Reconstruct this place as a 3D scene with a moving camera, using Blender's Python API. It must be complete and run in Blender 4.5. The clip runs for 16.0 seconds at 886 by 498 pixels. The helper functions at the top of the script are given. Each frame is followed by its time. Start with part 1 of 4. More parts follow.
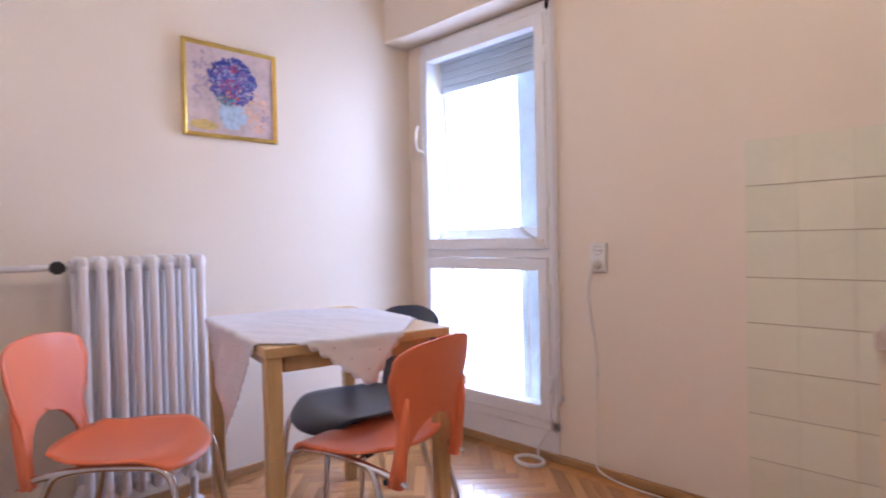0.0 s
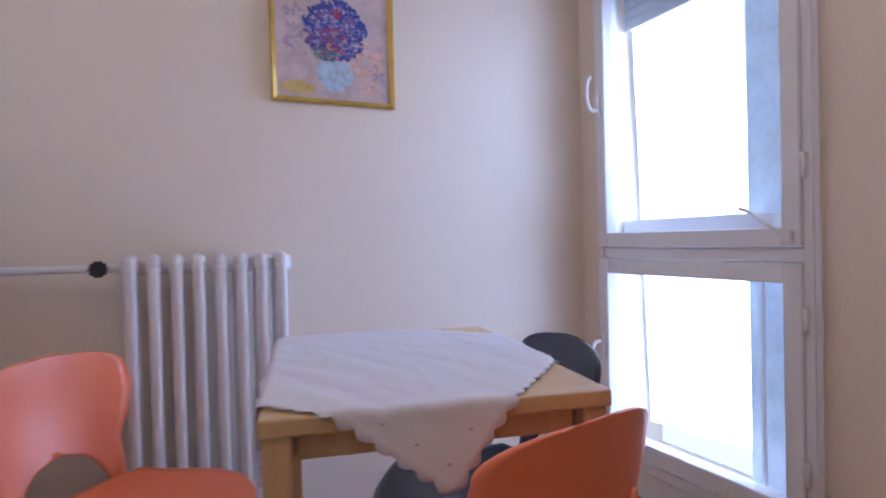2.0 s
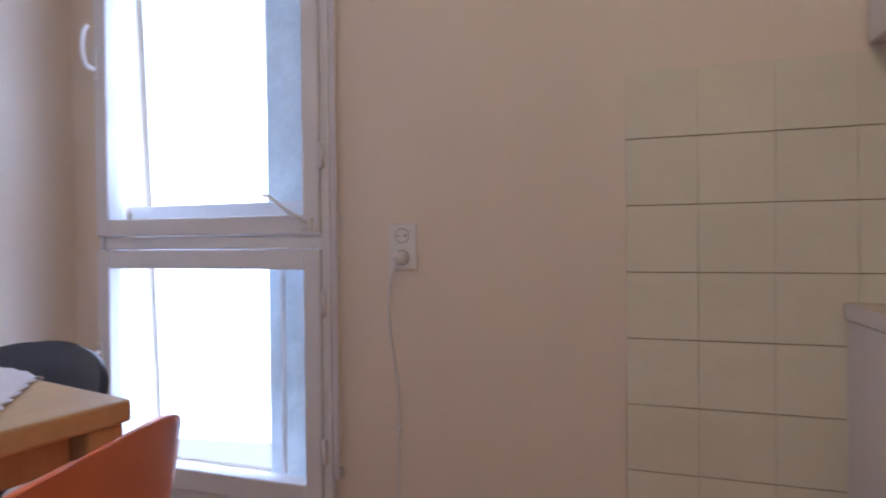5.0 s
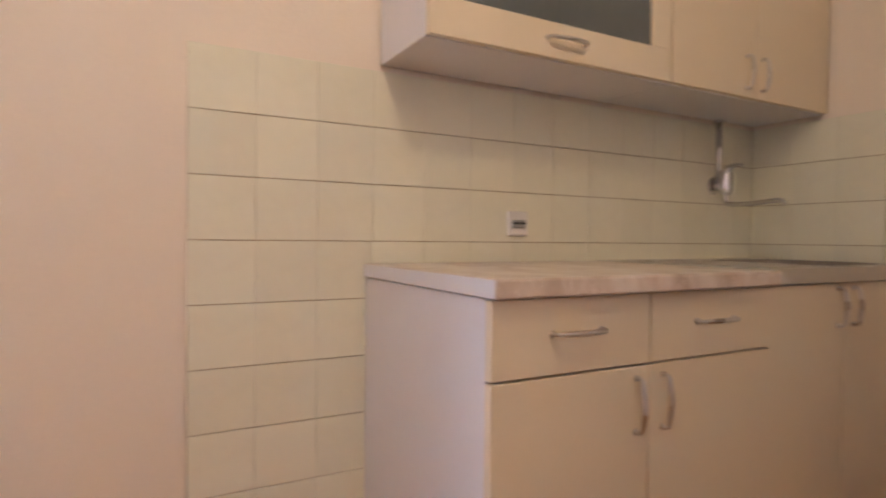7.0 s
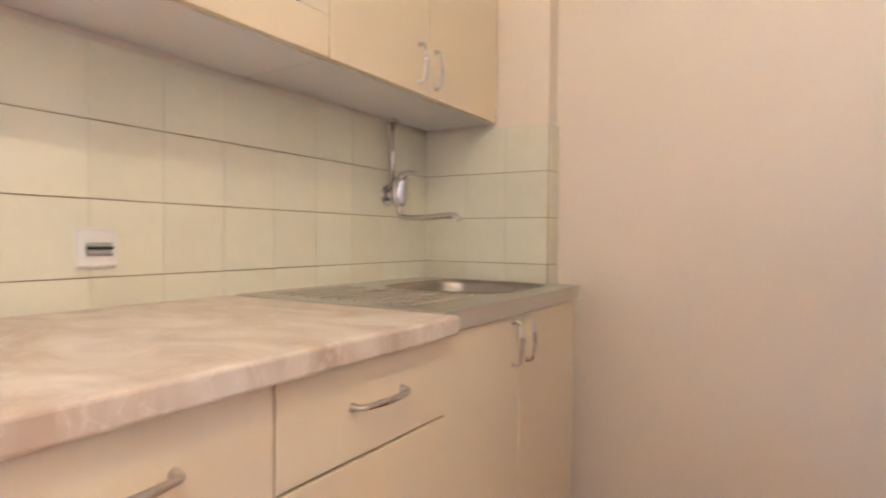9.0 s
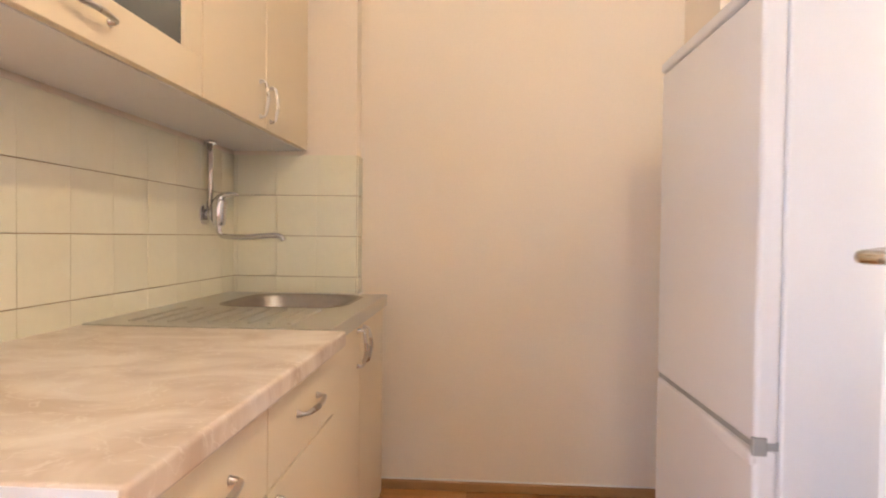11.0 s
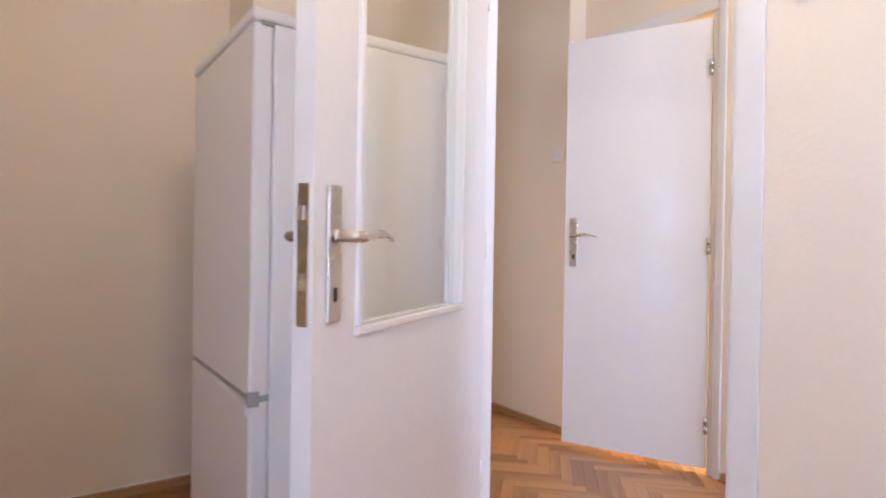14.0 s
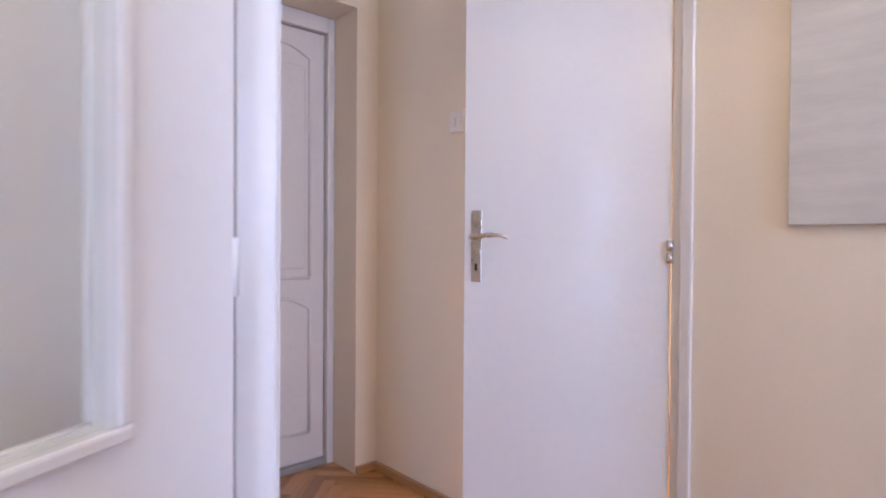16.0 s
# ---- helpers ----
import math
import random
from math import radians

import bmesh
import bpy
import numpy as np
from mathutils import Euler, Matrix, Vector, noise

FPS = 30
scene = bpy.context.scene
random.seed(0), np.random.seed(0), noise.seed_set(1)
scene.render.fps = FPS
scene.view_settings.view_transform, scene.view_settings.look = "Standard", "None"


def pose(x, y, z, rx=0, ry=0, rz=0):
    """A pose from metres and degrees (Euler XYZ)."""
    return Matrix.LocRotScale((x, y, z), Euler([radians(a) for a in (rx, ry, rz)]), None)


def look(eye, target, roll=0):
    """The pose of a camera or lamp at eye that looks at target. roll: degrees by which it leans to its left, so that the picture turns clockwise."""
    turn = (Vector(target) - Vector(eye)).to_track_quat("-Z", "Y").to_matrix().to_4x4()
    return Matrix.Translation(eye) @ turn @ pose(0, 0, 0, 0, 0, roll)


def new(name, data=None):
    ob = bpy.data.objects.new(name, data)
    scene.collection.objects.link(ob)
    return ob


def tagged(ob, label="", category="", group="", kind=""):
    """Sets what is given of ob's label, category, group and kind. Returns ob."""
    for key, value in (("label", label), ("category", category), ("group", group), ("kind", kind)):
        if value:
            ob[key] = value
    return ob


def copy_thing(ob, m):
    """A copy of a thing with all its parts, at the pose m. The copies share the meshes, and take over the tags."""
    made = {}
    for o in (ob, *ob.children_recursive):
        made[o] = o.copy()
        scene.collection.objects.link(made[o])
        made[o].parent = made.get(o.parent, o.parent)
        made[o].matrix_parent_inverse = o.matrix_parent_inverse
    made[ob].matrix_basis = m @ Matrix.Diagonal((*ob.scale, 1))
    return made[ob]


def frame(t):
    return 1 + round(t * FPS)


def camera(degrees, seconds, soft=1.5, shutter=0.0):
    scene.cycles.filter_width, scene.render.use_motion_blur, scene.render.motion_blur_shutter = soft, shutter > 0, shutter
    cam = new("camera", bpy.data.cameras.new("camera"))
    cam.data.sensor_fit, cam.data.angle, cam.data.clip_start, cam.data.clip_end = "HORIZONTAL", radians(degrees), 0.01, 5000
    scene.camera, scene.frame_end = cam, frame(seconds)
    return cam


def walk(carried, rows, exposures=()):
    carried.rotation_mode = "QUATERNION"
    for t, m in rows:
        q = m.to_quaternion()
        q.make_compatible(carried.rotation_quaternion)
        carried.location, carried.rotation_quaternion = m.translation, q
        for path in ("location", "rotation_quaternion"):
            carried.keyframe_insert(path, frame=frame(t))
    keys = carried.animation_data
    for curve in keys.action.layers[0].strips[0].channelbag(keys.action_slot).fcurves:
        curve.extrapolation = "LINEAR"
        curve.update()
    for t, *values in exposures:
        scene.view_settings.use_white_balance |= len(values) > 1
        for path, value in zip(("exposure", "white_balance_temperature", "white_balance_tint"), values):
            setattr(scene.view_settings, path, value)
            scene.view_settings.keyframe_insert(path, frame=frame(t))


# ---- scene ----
cam = camera(75.6, 16.0, soft=1.95, shutter=0.5)
PATH = [
    (0, (-2.206, -0.672, 1.033), (-0.791, 0.74, 0.999), -1.3),
    (0.5, (-2.026, -0.576, 1.029), (-0.852, 1.043, 0.993), -1.3),
    (1, (-1.877, -0.456, 1.027), (-0.914, 1.297, 0.996), -1.4),
    (1.5, (-1.743, -0.297, 1.023), (-0.913, 1.523, 0.992), -1.2),
    (2, (-1.575, -0.163, 1.019), (-0.723, 1.647, 0.991), -1.4),
    (2.5, (-1.468, -0.095, 1.01), (-0.439, 1.62, 0.975), -1.2),
    (3, (-1.372, -0.081, 1.009), (-0.202, 1.541, 0.964), -1.4),
    (3.5, (-1.325, -0.092, 0.985), (0.071, 1.339, 0.937), -1.0),
    (3.7, (-1.34, -0.123, 0.99), (0.136, 1.226, 0.931), -0.8),
    (5.8, (-1.536, 0.098, 0.914), (0.463, 0.164, 0.917), -0.4),
    (6, (-1.55, 0.11, 0.905), (0.449, 0.045, 0.906), -0.2),
    (6.5, (-1.559, 0.128, 0.876), (0.382, -0.355, 0.862), -0.3),
    (7, (-1.526, 0.117, 0.883), (0.231, -0.839, 0.847), 0.6),
    (7.5, (-1.439, 0.015, 0.889), (0.136, -1.217, 0.863), 0.3),
    (8, (-1.363, -0.148, 0.912), (0.091, -1.52, 0.884), 0.5),
    (8.5, (-1.293, -0.286, 0.925), (0.019, -1.796, 0.899), 0.3),
    (9, (-1.227, -0.358, 0.961), (-0.176, -2.06, 0.923), 0.5),
    (9.2, (-1.209, -0.363, 0.972), (-0.274, -2.13, 0.935), 0.3),
    (11.3, (-0.979, 0.106, 1.06), (-0.925, -1.893, 1.018), 0.9),
    (11.5, (-0.979, 0.15, 1.077), (-0.969, -1.85, 1.036), 1.0),
    (12, (-0.935, 0.246, 1.1), (-1.17, -1.74, 1.062), 1.0),
    (12.5, (-0.895, 0.32, 1.07), (-1.421, -1.609, 1.039), 1.1),
    (13, (-0.936, 0.306, 1.02), (-1.797, -1.499, 1.003), 1.3),
    (13.5, (-1.034, 0.302, 1.01), (-2.088, -1.398, 0.993), 1.2),
    (14, (-1.129, 0.245, 1.006), (-2.285, -1.387, 0.993), 0.9),
    (14.5, (-1.283, 0.116, 1.006), (-2.508, -1.465, 0.991), 0.8),
    (15, (-1.474, -0.039, 1.028), (-2.797, -1.538, 1.005), 0.8),
    (15.5, (-1.718, -0.187, 1.021), (-3.071, -1.659, 1.0), 0.6),
    (16, (-1.926, -0.326, 1.047), (-3.257, -1.819, 1.02), 0.4),
]
EXPOSURES = [
    (0.0, -0.56, 5900, 17), (0.5, -0.68, 5840, 17), (1.5, -0.99, 5640, 16), (2.0, -1.21, 5460, 17), (3.5, -1.38, 5350, 16),
    (6.0, -1.04, 6300, 14), (7.0, -0.36, 6600, 13), (7.5, -0.10, 6300, 12), (8.0, 0.20, 6080, 11), (8.5, 0.49, 6060, 9), (9.0, 0.58, 6060, 7), (11.5, 0.48, 6820, 8),
    (12.5, 0.26, 6330, 8), (14.0, -0.13, 6000, 9), (15.0, -0.34, 5800, 11), (16.0, -0.32, 5620, 13),
]
walk(cam, [(t, look(eye, target, roll)) for t, eye, target, roll in PATH], EXPOSURES)

# ---- world and lights ----
world = bpy.data.worlds.new("sky")
scene.world = world
world.use_nodes = True
wn = world.node_tree
sky = wn.nodes.new("ShaderNodeTexSky")
sky.sky_type, sky.sun_disc = "NISHITA", False
sky.sun_elevation, sky.sun_rotation = radians(40), radians(200)
wn.links.new(sky.outputs[0], wn.nodes["Background"].inputs[0])
wn.nodes["Background"].inputs[1].default_value = 0.15


def lamp(name, kind, m, energy, color, **more):
    data = bpy.data.lights.new(name, kind)
    data.energy, data.color = energy, color
    for key, value in more.items():
        if key == "radius":
            data.shadow_soft_size = value
        if key == "size":
            data.shape, data.size, data.size_y = "RECTANGLE", value[0], value[1]
        if key == "angle":
            data.angle = value
    ob = new(name, data)
    ob.matrix_world = m
    return ob


SUN = lamp("sun", "SUN", look((-6, -4, 7), (0, 0, 0)), 1.0, (1.0, 0.95, 0.88), angle=radians(12))
DAY = lamp("window_daylight", "AREA", look((0.216, 1.405, 1.10), (-2, 1.1, 1.0)), 52, (0.55, 0.68, 1.0), size=(0.455, 1.72))
# cool fill added to brighten the hall; no such source is known
HALL_FILL = lamp("hall_fill_light", "AREA", look((-2.95, 1.75, 1.5), (-2.95, -2, 1.2)), 46, (0.58, 0.69, 1.0), size=(0.7, 1.1))
KITCHEN = lamp("kitchen_lamp_light", "POINT", pose(-1.45, -0.15, 2.3), 29, (1.0, 0.81, 0.56), radius=0.045)
HALL = lamp("hall_lamp_light", "POINT", pose(-2.85, -0.6, 2.3), 9.5, (1.0, 0.77, 0.47), radius=0.07)
BACKROOM = lamp("back_room_light", "POINT", pose(-4.2, -1.6, 0.6), 42, (1.0, 0.64, 0.32), radius=0.1)

# ---- materials ----
def material(name, color, rough=0.5, metal=0.0, vary=0.06, scale=6.0, grain=60.0, bump=0.02, coat=0.0, spread=0.0, stretch=(1, 1, 1)):
    """A surface with broad mottling, fine grain and relief; spread: how far pieces differ from one another."""
    m = bpy.data.materials.new(name)
    m.use_nodes = True
    n, link = m.node_tree.nodes, m.node_tree.links.new
    b = n["Principled BSDF"]
    b.inputs["Roughness"].default_value, b.inputs["Metallic"].default_value = rough, metal
    b.inputs["Coat Weight"].default_value, b.inputs["Coat Roughness"].default_value = coat, 0.08
    co, mp = n.new("ShaderNodeTexCoord"), n.new("ShaderNodeMapping")
    mp.inputs["Scale"].default_value = stretch
    link(co.outputs["Object"], mp.inputs[0])
    broad, fine = n.new("ShaderNodeTexNoise"), n.new("ShaderNodeTexNoise")
    broad.inputs["Scale"].default_value, broad.inputs["Detail"].default_value = scale, 5
    fine.inputs["Scale"].default_value, fine.inputs["Detail"].default_value = grain, 3
    link(mp.outputs[0], broad.inputs["Vector"]), link(mp.outputs[0], fine.inputs["Vector"])
    ramp = n.new("ShaderNodeValToRGB")
    dark = tuple(c * (1 - vary) for c in color)
    light = tuple(min(1, c * (1 + vary)) for c in color)
    ramp.color_ramp.elements[0].position, ramp.color_ramp.elements[1].position = 0.3, 0.7
    ramp.color_ramp.elements[0].color, ramp.color_ramp.elements[1].color = (*dark, 1), (*light, 1)
    mix = n.new("ShaderNodeMath")
    mix.operation = "MULTIPLY_ADD"
    mix.inputs[1].default_value = 0.35
    link(fine.outputs[0], mix.inputs[0])
    sub = n.new("ShaderNodeMath")
    sub.operation = "MULTIPLY_ADD"
    sub.inputs[1].default_value, sub.inputs[2].default_value = 0.65, 0.0
    link(broad.outputs[0], sub.inputs[0]), link(sub.outputs[0], mix.inputs[2])
    last = mix
    if spread:
        info, geo = n.new("ShaderNodeObjectInfo"), n.new("ShaderNodeNewGeometry")
        add, shift = n.new("ShaderNodeMath"), n.new("ShaderNodeMath")
        add.operation, shift.operation = "ADD", "FRACT"
        link(info.outputs["Random"], add.inputs[0]), link(geo.outputs["Random Per Island"], add.inputs[1])
        link(add.outputs[0], shift.inputs[0])
        piece = n.new("ShaderNodeMath")
        piece.operation = "MULTIPLY_ADD"
        piece.inputs[1].default_value, piece.inputs[2].default_value = spread, -spread / 2
        link(shift.outputs[0], piece.inputs[0])
        total = n.new("ShaderNodeMath")
        total.operation = "ADD"
        link(mix.outputs[0], total.inputs[0]), link(piece.outputs[0], total.inputs[1])
        last = total
    link(last.outputs[0], ramp.inputs[0]), link(ramp.outputs[0], b.inputs["Base Color"])
    rr = n.new("ShaderNodeMapRange")
    rr.inputs["To Min"].default_value, rr.inputs["To Max"].default_value = max(0.02, rough - 0.06), min(1, rough + 0.06)
    link(broad.outputs[0], rr.inputs[0]), link(rr.outputs[0], b.inputs["Roughness"])
    if bump:
        bp = n.new("ShaderNodeBump")
        bp.inputs["Strength"].default_value, bp.inputs["Distance"].default_value = bump, 0.02
        link(fine.outputs[0], bp.inputs["Height"]), link(bp.outputs[0], b.inputs["Normal"])
    return m


def glass(name, tint=(0.96, 0.98, 0.97), rough=0.0):
    m = bpy.data.materials.new(name)
    m.use_nodes = True
    b = m.node_tree.nodes["Principled BSDF"]
    b.inputs["Base Color"].default_value = (*tint, 1)
    b.inputs["Transmission Weight"].default_value, b.inputs["Roughness"].default_value, b.inputs["IOR"].default_value = 1, rough, 1.45
    return m


def glow(name, color, strength):
    m = bpy.data.materials.new(name)
    m.use_nodes = True
    b = m.node_tree.nodes["Principled BSDF"]
    b.inputs["Base Color"].default_value = (*color, 1)
    b.inputs["Emission Color"].default_value, b.inputs["Emission Strength"].default_value = (*color, 1), strength
    return m


def marble(name):
    """Beige laminate with soft brown veins."""
    m = bpy.data.materials.new(name)
    m.use_nodes = True
    n, link = m.node_tree.nodes, m.node_tree.links.new
    b = n["Principled BSDF"]
    b.inputs["Roughness"].default_value = 0.3
    co = n.new("ShaderNodeTexCoord")
    mp = n.new("ShaderNodeMapping")
    mp.inputs["Rotation"].default_value = (0, 0, radians(35))
    mp.inputs["Scale"].default_value = (1, 1.5, 1)
    link(co.outputs["Object"], mp.inputs[0])
    cloud, vein = n.new("ShaderNodeTexNoise"), n.new("ShaderNodeTexNoise")
    cloud.inputs["Scale"].default_value, cloud.inputs["Detail"].default_value, cloud.inputs["Distortion"].default_value = 5, 6, 1.2
    vein.inputs["Scale"].default_value, vein.inputs["Detail"].default_value, vein.inputs["Distortion"].default_value = 7, 9, 2.0
    link(mp.outputs[0], cloud.inputs["Vector"]), link(mp.outputs[0], vein.inputs["Vector"])
    r1, r2 = n.new("ShaderNodeValToRGB"), n.new("ShaderNodeValToRGB")
    r1.color_ramp.elements[0].position, r1.color_ramp.elements[1].position = 0.34, 0.64
    r1.color_ramp.elements[0].color, r1.color_ramp.elements[1].color = (0.54, 0.41, 0.32, 1), (0.75, 0.65, 0.57, 1)
    r2.color_ramp.elements[0].position, r2.color_ramp.elements[0].color = 0.485, (0, 0, 0, 1)
    r2.color_ramp.elements[1].position, r2.color_ramp.elements[1].color = 0.50, (1, 1, 1, 1)
    e = r2.color_ramp.elements.new(0.515)
    e.color = (0, 0, 0, 1)
    link(cloud.outputs[0], r1.inputs[0]), link(vein.outputs[0], r2.inputs[0])
    mix = n.new("ShaderNodeMix")
    mix.data_type = "RGBA"
    fac = n.new("ShaderNodeMath")
    fac.operation = "MULTIPLY"
    fac.inputs[1].default_value = 0.5
    link(r2.outputs[0], fac.inputs[0]), link(fac.outputs[0], mix.inputs["Factor"])
    link(r1.outputs[0], mix.inputs["A"])
    mix.inputs["B"].default_value = (0.84, 0.77, 0.70, 1)
    link(mix.outputs["Result"], b.inputs["Base Color"])
    return m


PAINT = material("peach_wall_paint", (0.82, 0.712, 0.595), 0.75, vary=0.03, scale=1.6, grain=90, bump=0.05)
CREAM = material("cream_hall_paint", (0.83, 0.735, 0.60), 0.72, vary=0.03, scale=1.6, grain=90, bump=0.05)
WHITE = material("white_ceiling_paint", (0.82, 0.80, 0.76), 0.8, vary=0.02, scale=2, grain=80, bump=0.04)
GLOSS = material("white_gloss_paint", (0.80, 0.78, 0.78), 0.16, vary=0.03, scale=3, grain=34, bump=0.05, coat=0.3)
PVC = material("white_window_paint", (0.80, 0.79, 0.80), 0.35, vary=0.04, scale=5, grain=50, bump=0.03)
TILE = material("pale_yellow_tile", (0.79, 0.75, 0.60), 0.14, vary=0.03, scale=9, grain=40, bump=0.008, coat=0.2, spread=0.5)
GROUT = material("tile_grout", (0.36, 0.26, 0.15), 0.9, vary=0.15, scale=14, grain=120, bump=0.1)
DARKGROUT = material("dark_tile_joint", (0.44, 0.34, 0.21), 0.9, vary=0.2, scale=14)
CABINET = material("cream_cabinet_front", (0.78, 0.66, 0.49), 0.38, vary=0.02, scale=3, grain=80, bump=0.01)
CARCASS = material("white_melamine", (0.78, 0.75, 0.75), 0.4, vary=0.02, scale=4, grain=90, bump=0.01)
GAPSHADE = material("painted_gap_shade", (0.10, 0.05, 0.03), 0.8)
MARBLE = marble("beige_marble_laminate")
STEEL = material("brushed_steel", (0.62, 0.60, 0.56), 0.33, metal=1.0, vary=0.03, scale=4, grain=60, bump=0.0)
BOWLSTEEL = material("worn_bowl_steel", (0.40, 0.36, 0.33), 0.45, metal=1.0, vary=0.08, scale=12, grain=80, bump=0.0)
CHROME = material("chrome", (0.66, 0.65, 0.66), 0.10, metal=1.0, vary=0.03, bump=0)
NICKEL = material("satin_nickel", (0.62, 0.58, 0.54), 0.28, metal=1.0, vary=0.05, scale=20, bump=0.01)
BRASS = material("worn_brass", (0.42, 0.35, 0.24), 0.35, metal=1.0, vary=0.2, scale=30, bump=0.02)
ENAMEL = material("white_fridge_enamel", (0.84, 0.80, 0.79), 0.3, vary=0.02, scale=2, grain=150, bump=0.015)
GREYPL = material("grey_plastic", (0.35, 0.34, 0.33), 0.5)
ORANGE = material("orange_plastic", (0.87, 0.225, 0.10), 0.34, vary=0.05, scale=4, grain=160, bump=0.015)
SLATE = material("dark_blue_plastic", (0.035, 0.042, 0.065), 0.36, vary=0.1, scale=5, grain=150, bump=0.015)
BEECH = material("beech_wood", (0.58, 0.39, 0.19), 0.4, vary=0.14, scale=5, grain=70, bump=0.02, stretch=(1, 9, 1))
BEECHX = material("beech_wood_across", (0.58, 0.39, 0.19), 0.4, vary=0.14, scale=5, grain=70, bump=0.02, stretch=(9, 1, 1))
BEECHZ = material("beech_wood_upright", (0.57, 0.38, 0.18), 0.4, vary=0.16, scale=5, grain=70, bump=0.02, stretch=(9, 9, 1))
LINEN = material("white_linen", (0.72, 0.69, 0.72), 0.85, vary=0.03, scale=10, grain=260, bump=0.12)
RADIATOR = material("white_radiator_enamel", (0.78, 0.75, 0.76), 0.32, vary=0.03, scale=7, grain=60, bump=0.008)
BLACKPL = material("black_plastic", (0.02, 0.02, 0.02), 0.45)
GOLD = material("gilded_frame", (0.62, 0.42, 0.10), 0.33, metal=0.8, vary=0.18, scale=18, grain=90, bump=0.06)
PARQUET = material("oak_parquet", (0.44, 0.20, 0.068), 0.25, vary=0.26, scale=3, grain=55, bump=0.02, coat=0.35, spread=0.6, stretch=(1, 9, 1))
SKIRT = material("oak_skirting", (0.42, 0.23, 0.10), 0.35, vary=0.2, scale=4, grain=60, bump=0.02, stretch=(1, 1, 6))
SHUTTER = material("grey_roller_shutter", (0.42, 0.44, 0.46), 0.5, vary=0.06, scale=6, bump=0.02)
PLASTIC = material("white_plastic", (0.80, 0.77, 0.74), 0.3, vary=0.02, bump=0.0)
ASHWOOD = material("whitewashed_ash_board", (0.62, 0.60, 0.58), 0.5, vary=0.10, scale=3, grain=26, bump=0.03, stretch=(1, 1, 9))
PANE = glass("clear_glass")
SMOKED = material("smoked_glass_panel", (0.10, 0.115, 0.12), 0.10, vary=0.05, bump=0, coat=0.4)
FROST = glass("door_glass", (0.93, 0.96, 0.95), 0.04)
FACADE = material("pale_facade", (0.66, 0.70, 0.74), 0.8, vary=0.05, scale=1, grain=20, bump=0.05)
GROUND = material("pale_ground", (0.45, 0.46, 0.45), 0.9, vary=0.1, scale=0.5, grain=8)

# ---- building helpers ----
def part(name, bm, mat, parent=None, label="", smooth=False):
    """Links a bmesh as one mesh object under a thing or a part."""
    me = bpy.data.meshes.new(name)
    if smooth:
        for f in bm.faces:
            f.smooth = True
    bm.to_mesh(me)
    bm.free()
    me.materials.append(mat)
    ob = new(name, me)
    if parent:
        ob.parent = parent
    if label:
        tagged(ob, label)
    return ob


def thing(name, label, category, m=None, group="", kind=""):
    ob = tagged(new(name), label, category, group, kind)
    ob.empty_display_size = 0.1
    if m is not None:
        ob.matrix_world = m
    return ob


def box(bm, x0, y0, z0, x1, y1, z1, bevel=0.0, m=None, segs=2):
    """A box between two corners, with rounded edges."""
    x0, x1, y0, y1, z0, z1 = min(x0, x1), max(x0, x1), min(y0, y1), max(y0, y1), min(z0, z1), max(z0, z1)
    vs = [bm.verts.new(p) for p in ((x0, y0, z0), (x1, y0, z0), (x1, y1, z0), (x0, y1, z0), (x0, y0, z1), (x1, y0, z1), (x1, y1, z1), (x0, y1, z1))]
    fs = [bm.faces.new([vs[i] for i in f]) for f in ((3, 2, 1, 0), (4, 5, 6, 7), (0, 1, 5, 4), (1, 2, 6, 5), (2, 3, 7, 6), (3, 0, 4, 7))]
    if bevel:
        edges = {e for f in fs for e in f.edges}
        out = bmesh.ops.bevel(bm, geom=list(edges), offset=bevel, segments=segs, affect="EDGES", profile=0.5)
        vs = list({v for f in out["faces"] for v in f.verts} | {v for v in vs if v.is_valid})
    if m is not None:
        bmesh.ops.transform(bm, matrix=m, verts=[v for v in vs if v.is_valid])
    return bm


def block(*a, bevel=0.0, m=None, segs=2):
    return box(bmesh.new(), *a, bevel=bevel, m=m, segs=segs)


def tube(bm, pts, r, n=10, caps=True):
    """A round bar along a line of points; r: one radius, or one a point."""
    pts = [Vector(p) for p in pts]
    rad = r if isinstance(r, (list, tuple)) else [r] * len(pts)
    rings, side = [], None
    for i, p in enumerate(pts):
        way = (pts[min(i + 1, len(pts) - 1)] - pts[max(i - 1, 0)]).normalized()
        if side is None:
            side = way.orthogonal().normalized()
        side = (side - way * side.dot(way)).normalized()
        up = way.cross(side)
        rings.append([bm.verts.new(p + rad[i] * (math.cos(a) * side + math.sin(a) * up)) for a in (2 * math.pi * k / n for k in range(n))])
    for a, b in zip(rings, rings[1:]):
        for k in range(n):
            bm.faces.new((a[k], a[(k + 1) % n], b[(k + 1) % n], b[k])).smooth = True
    if caps:
        bm.faces.new(rings[0][::-1])
        bm.faces.new(rings[-1])
    return bm


def smooth_line(pts, steps=6):
    """A rounded line through points."""
    pts = [Vector(p) for p in pts]
    out = []
    for i in range(len(pts) - 1):
        a, b, c, d = pts[max(i - 1, 0)], pts[i], pts[i + 1], pts[min(i + 2, len(pts) - 1)]
        for k in range(steps):
            t = k / steps
            out.append(0.5 * ((2 * b) + (c - a) * t + (2 * a - 5 * b + 4 * c - d) * t * t + (3 * b - a - 3 * c + d) * t ** 3))
    return out + [pts[-1]]


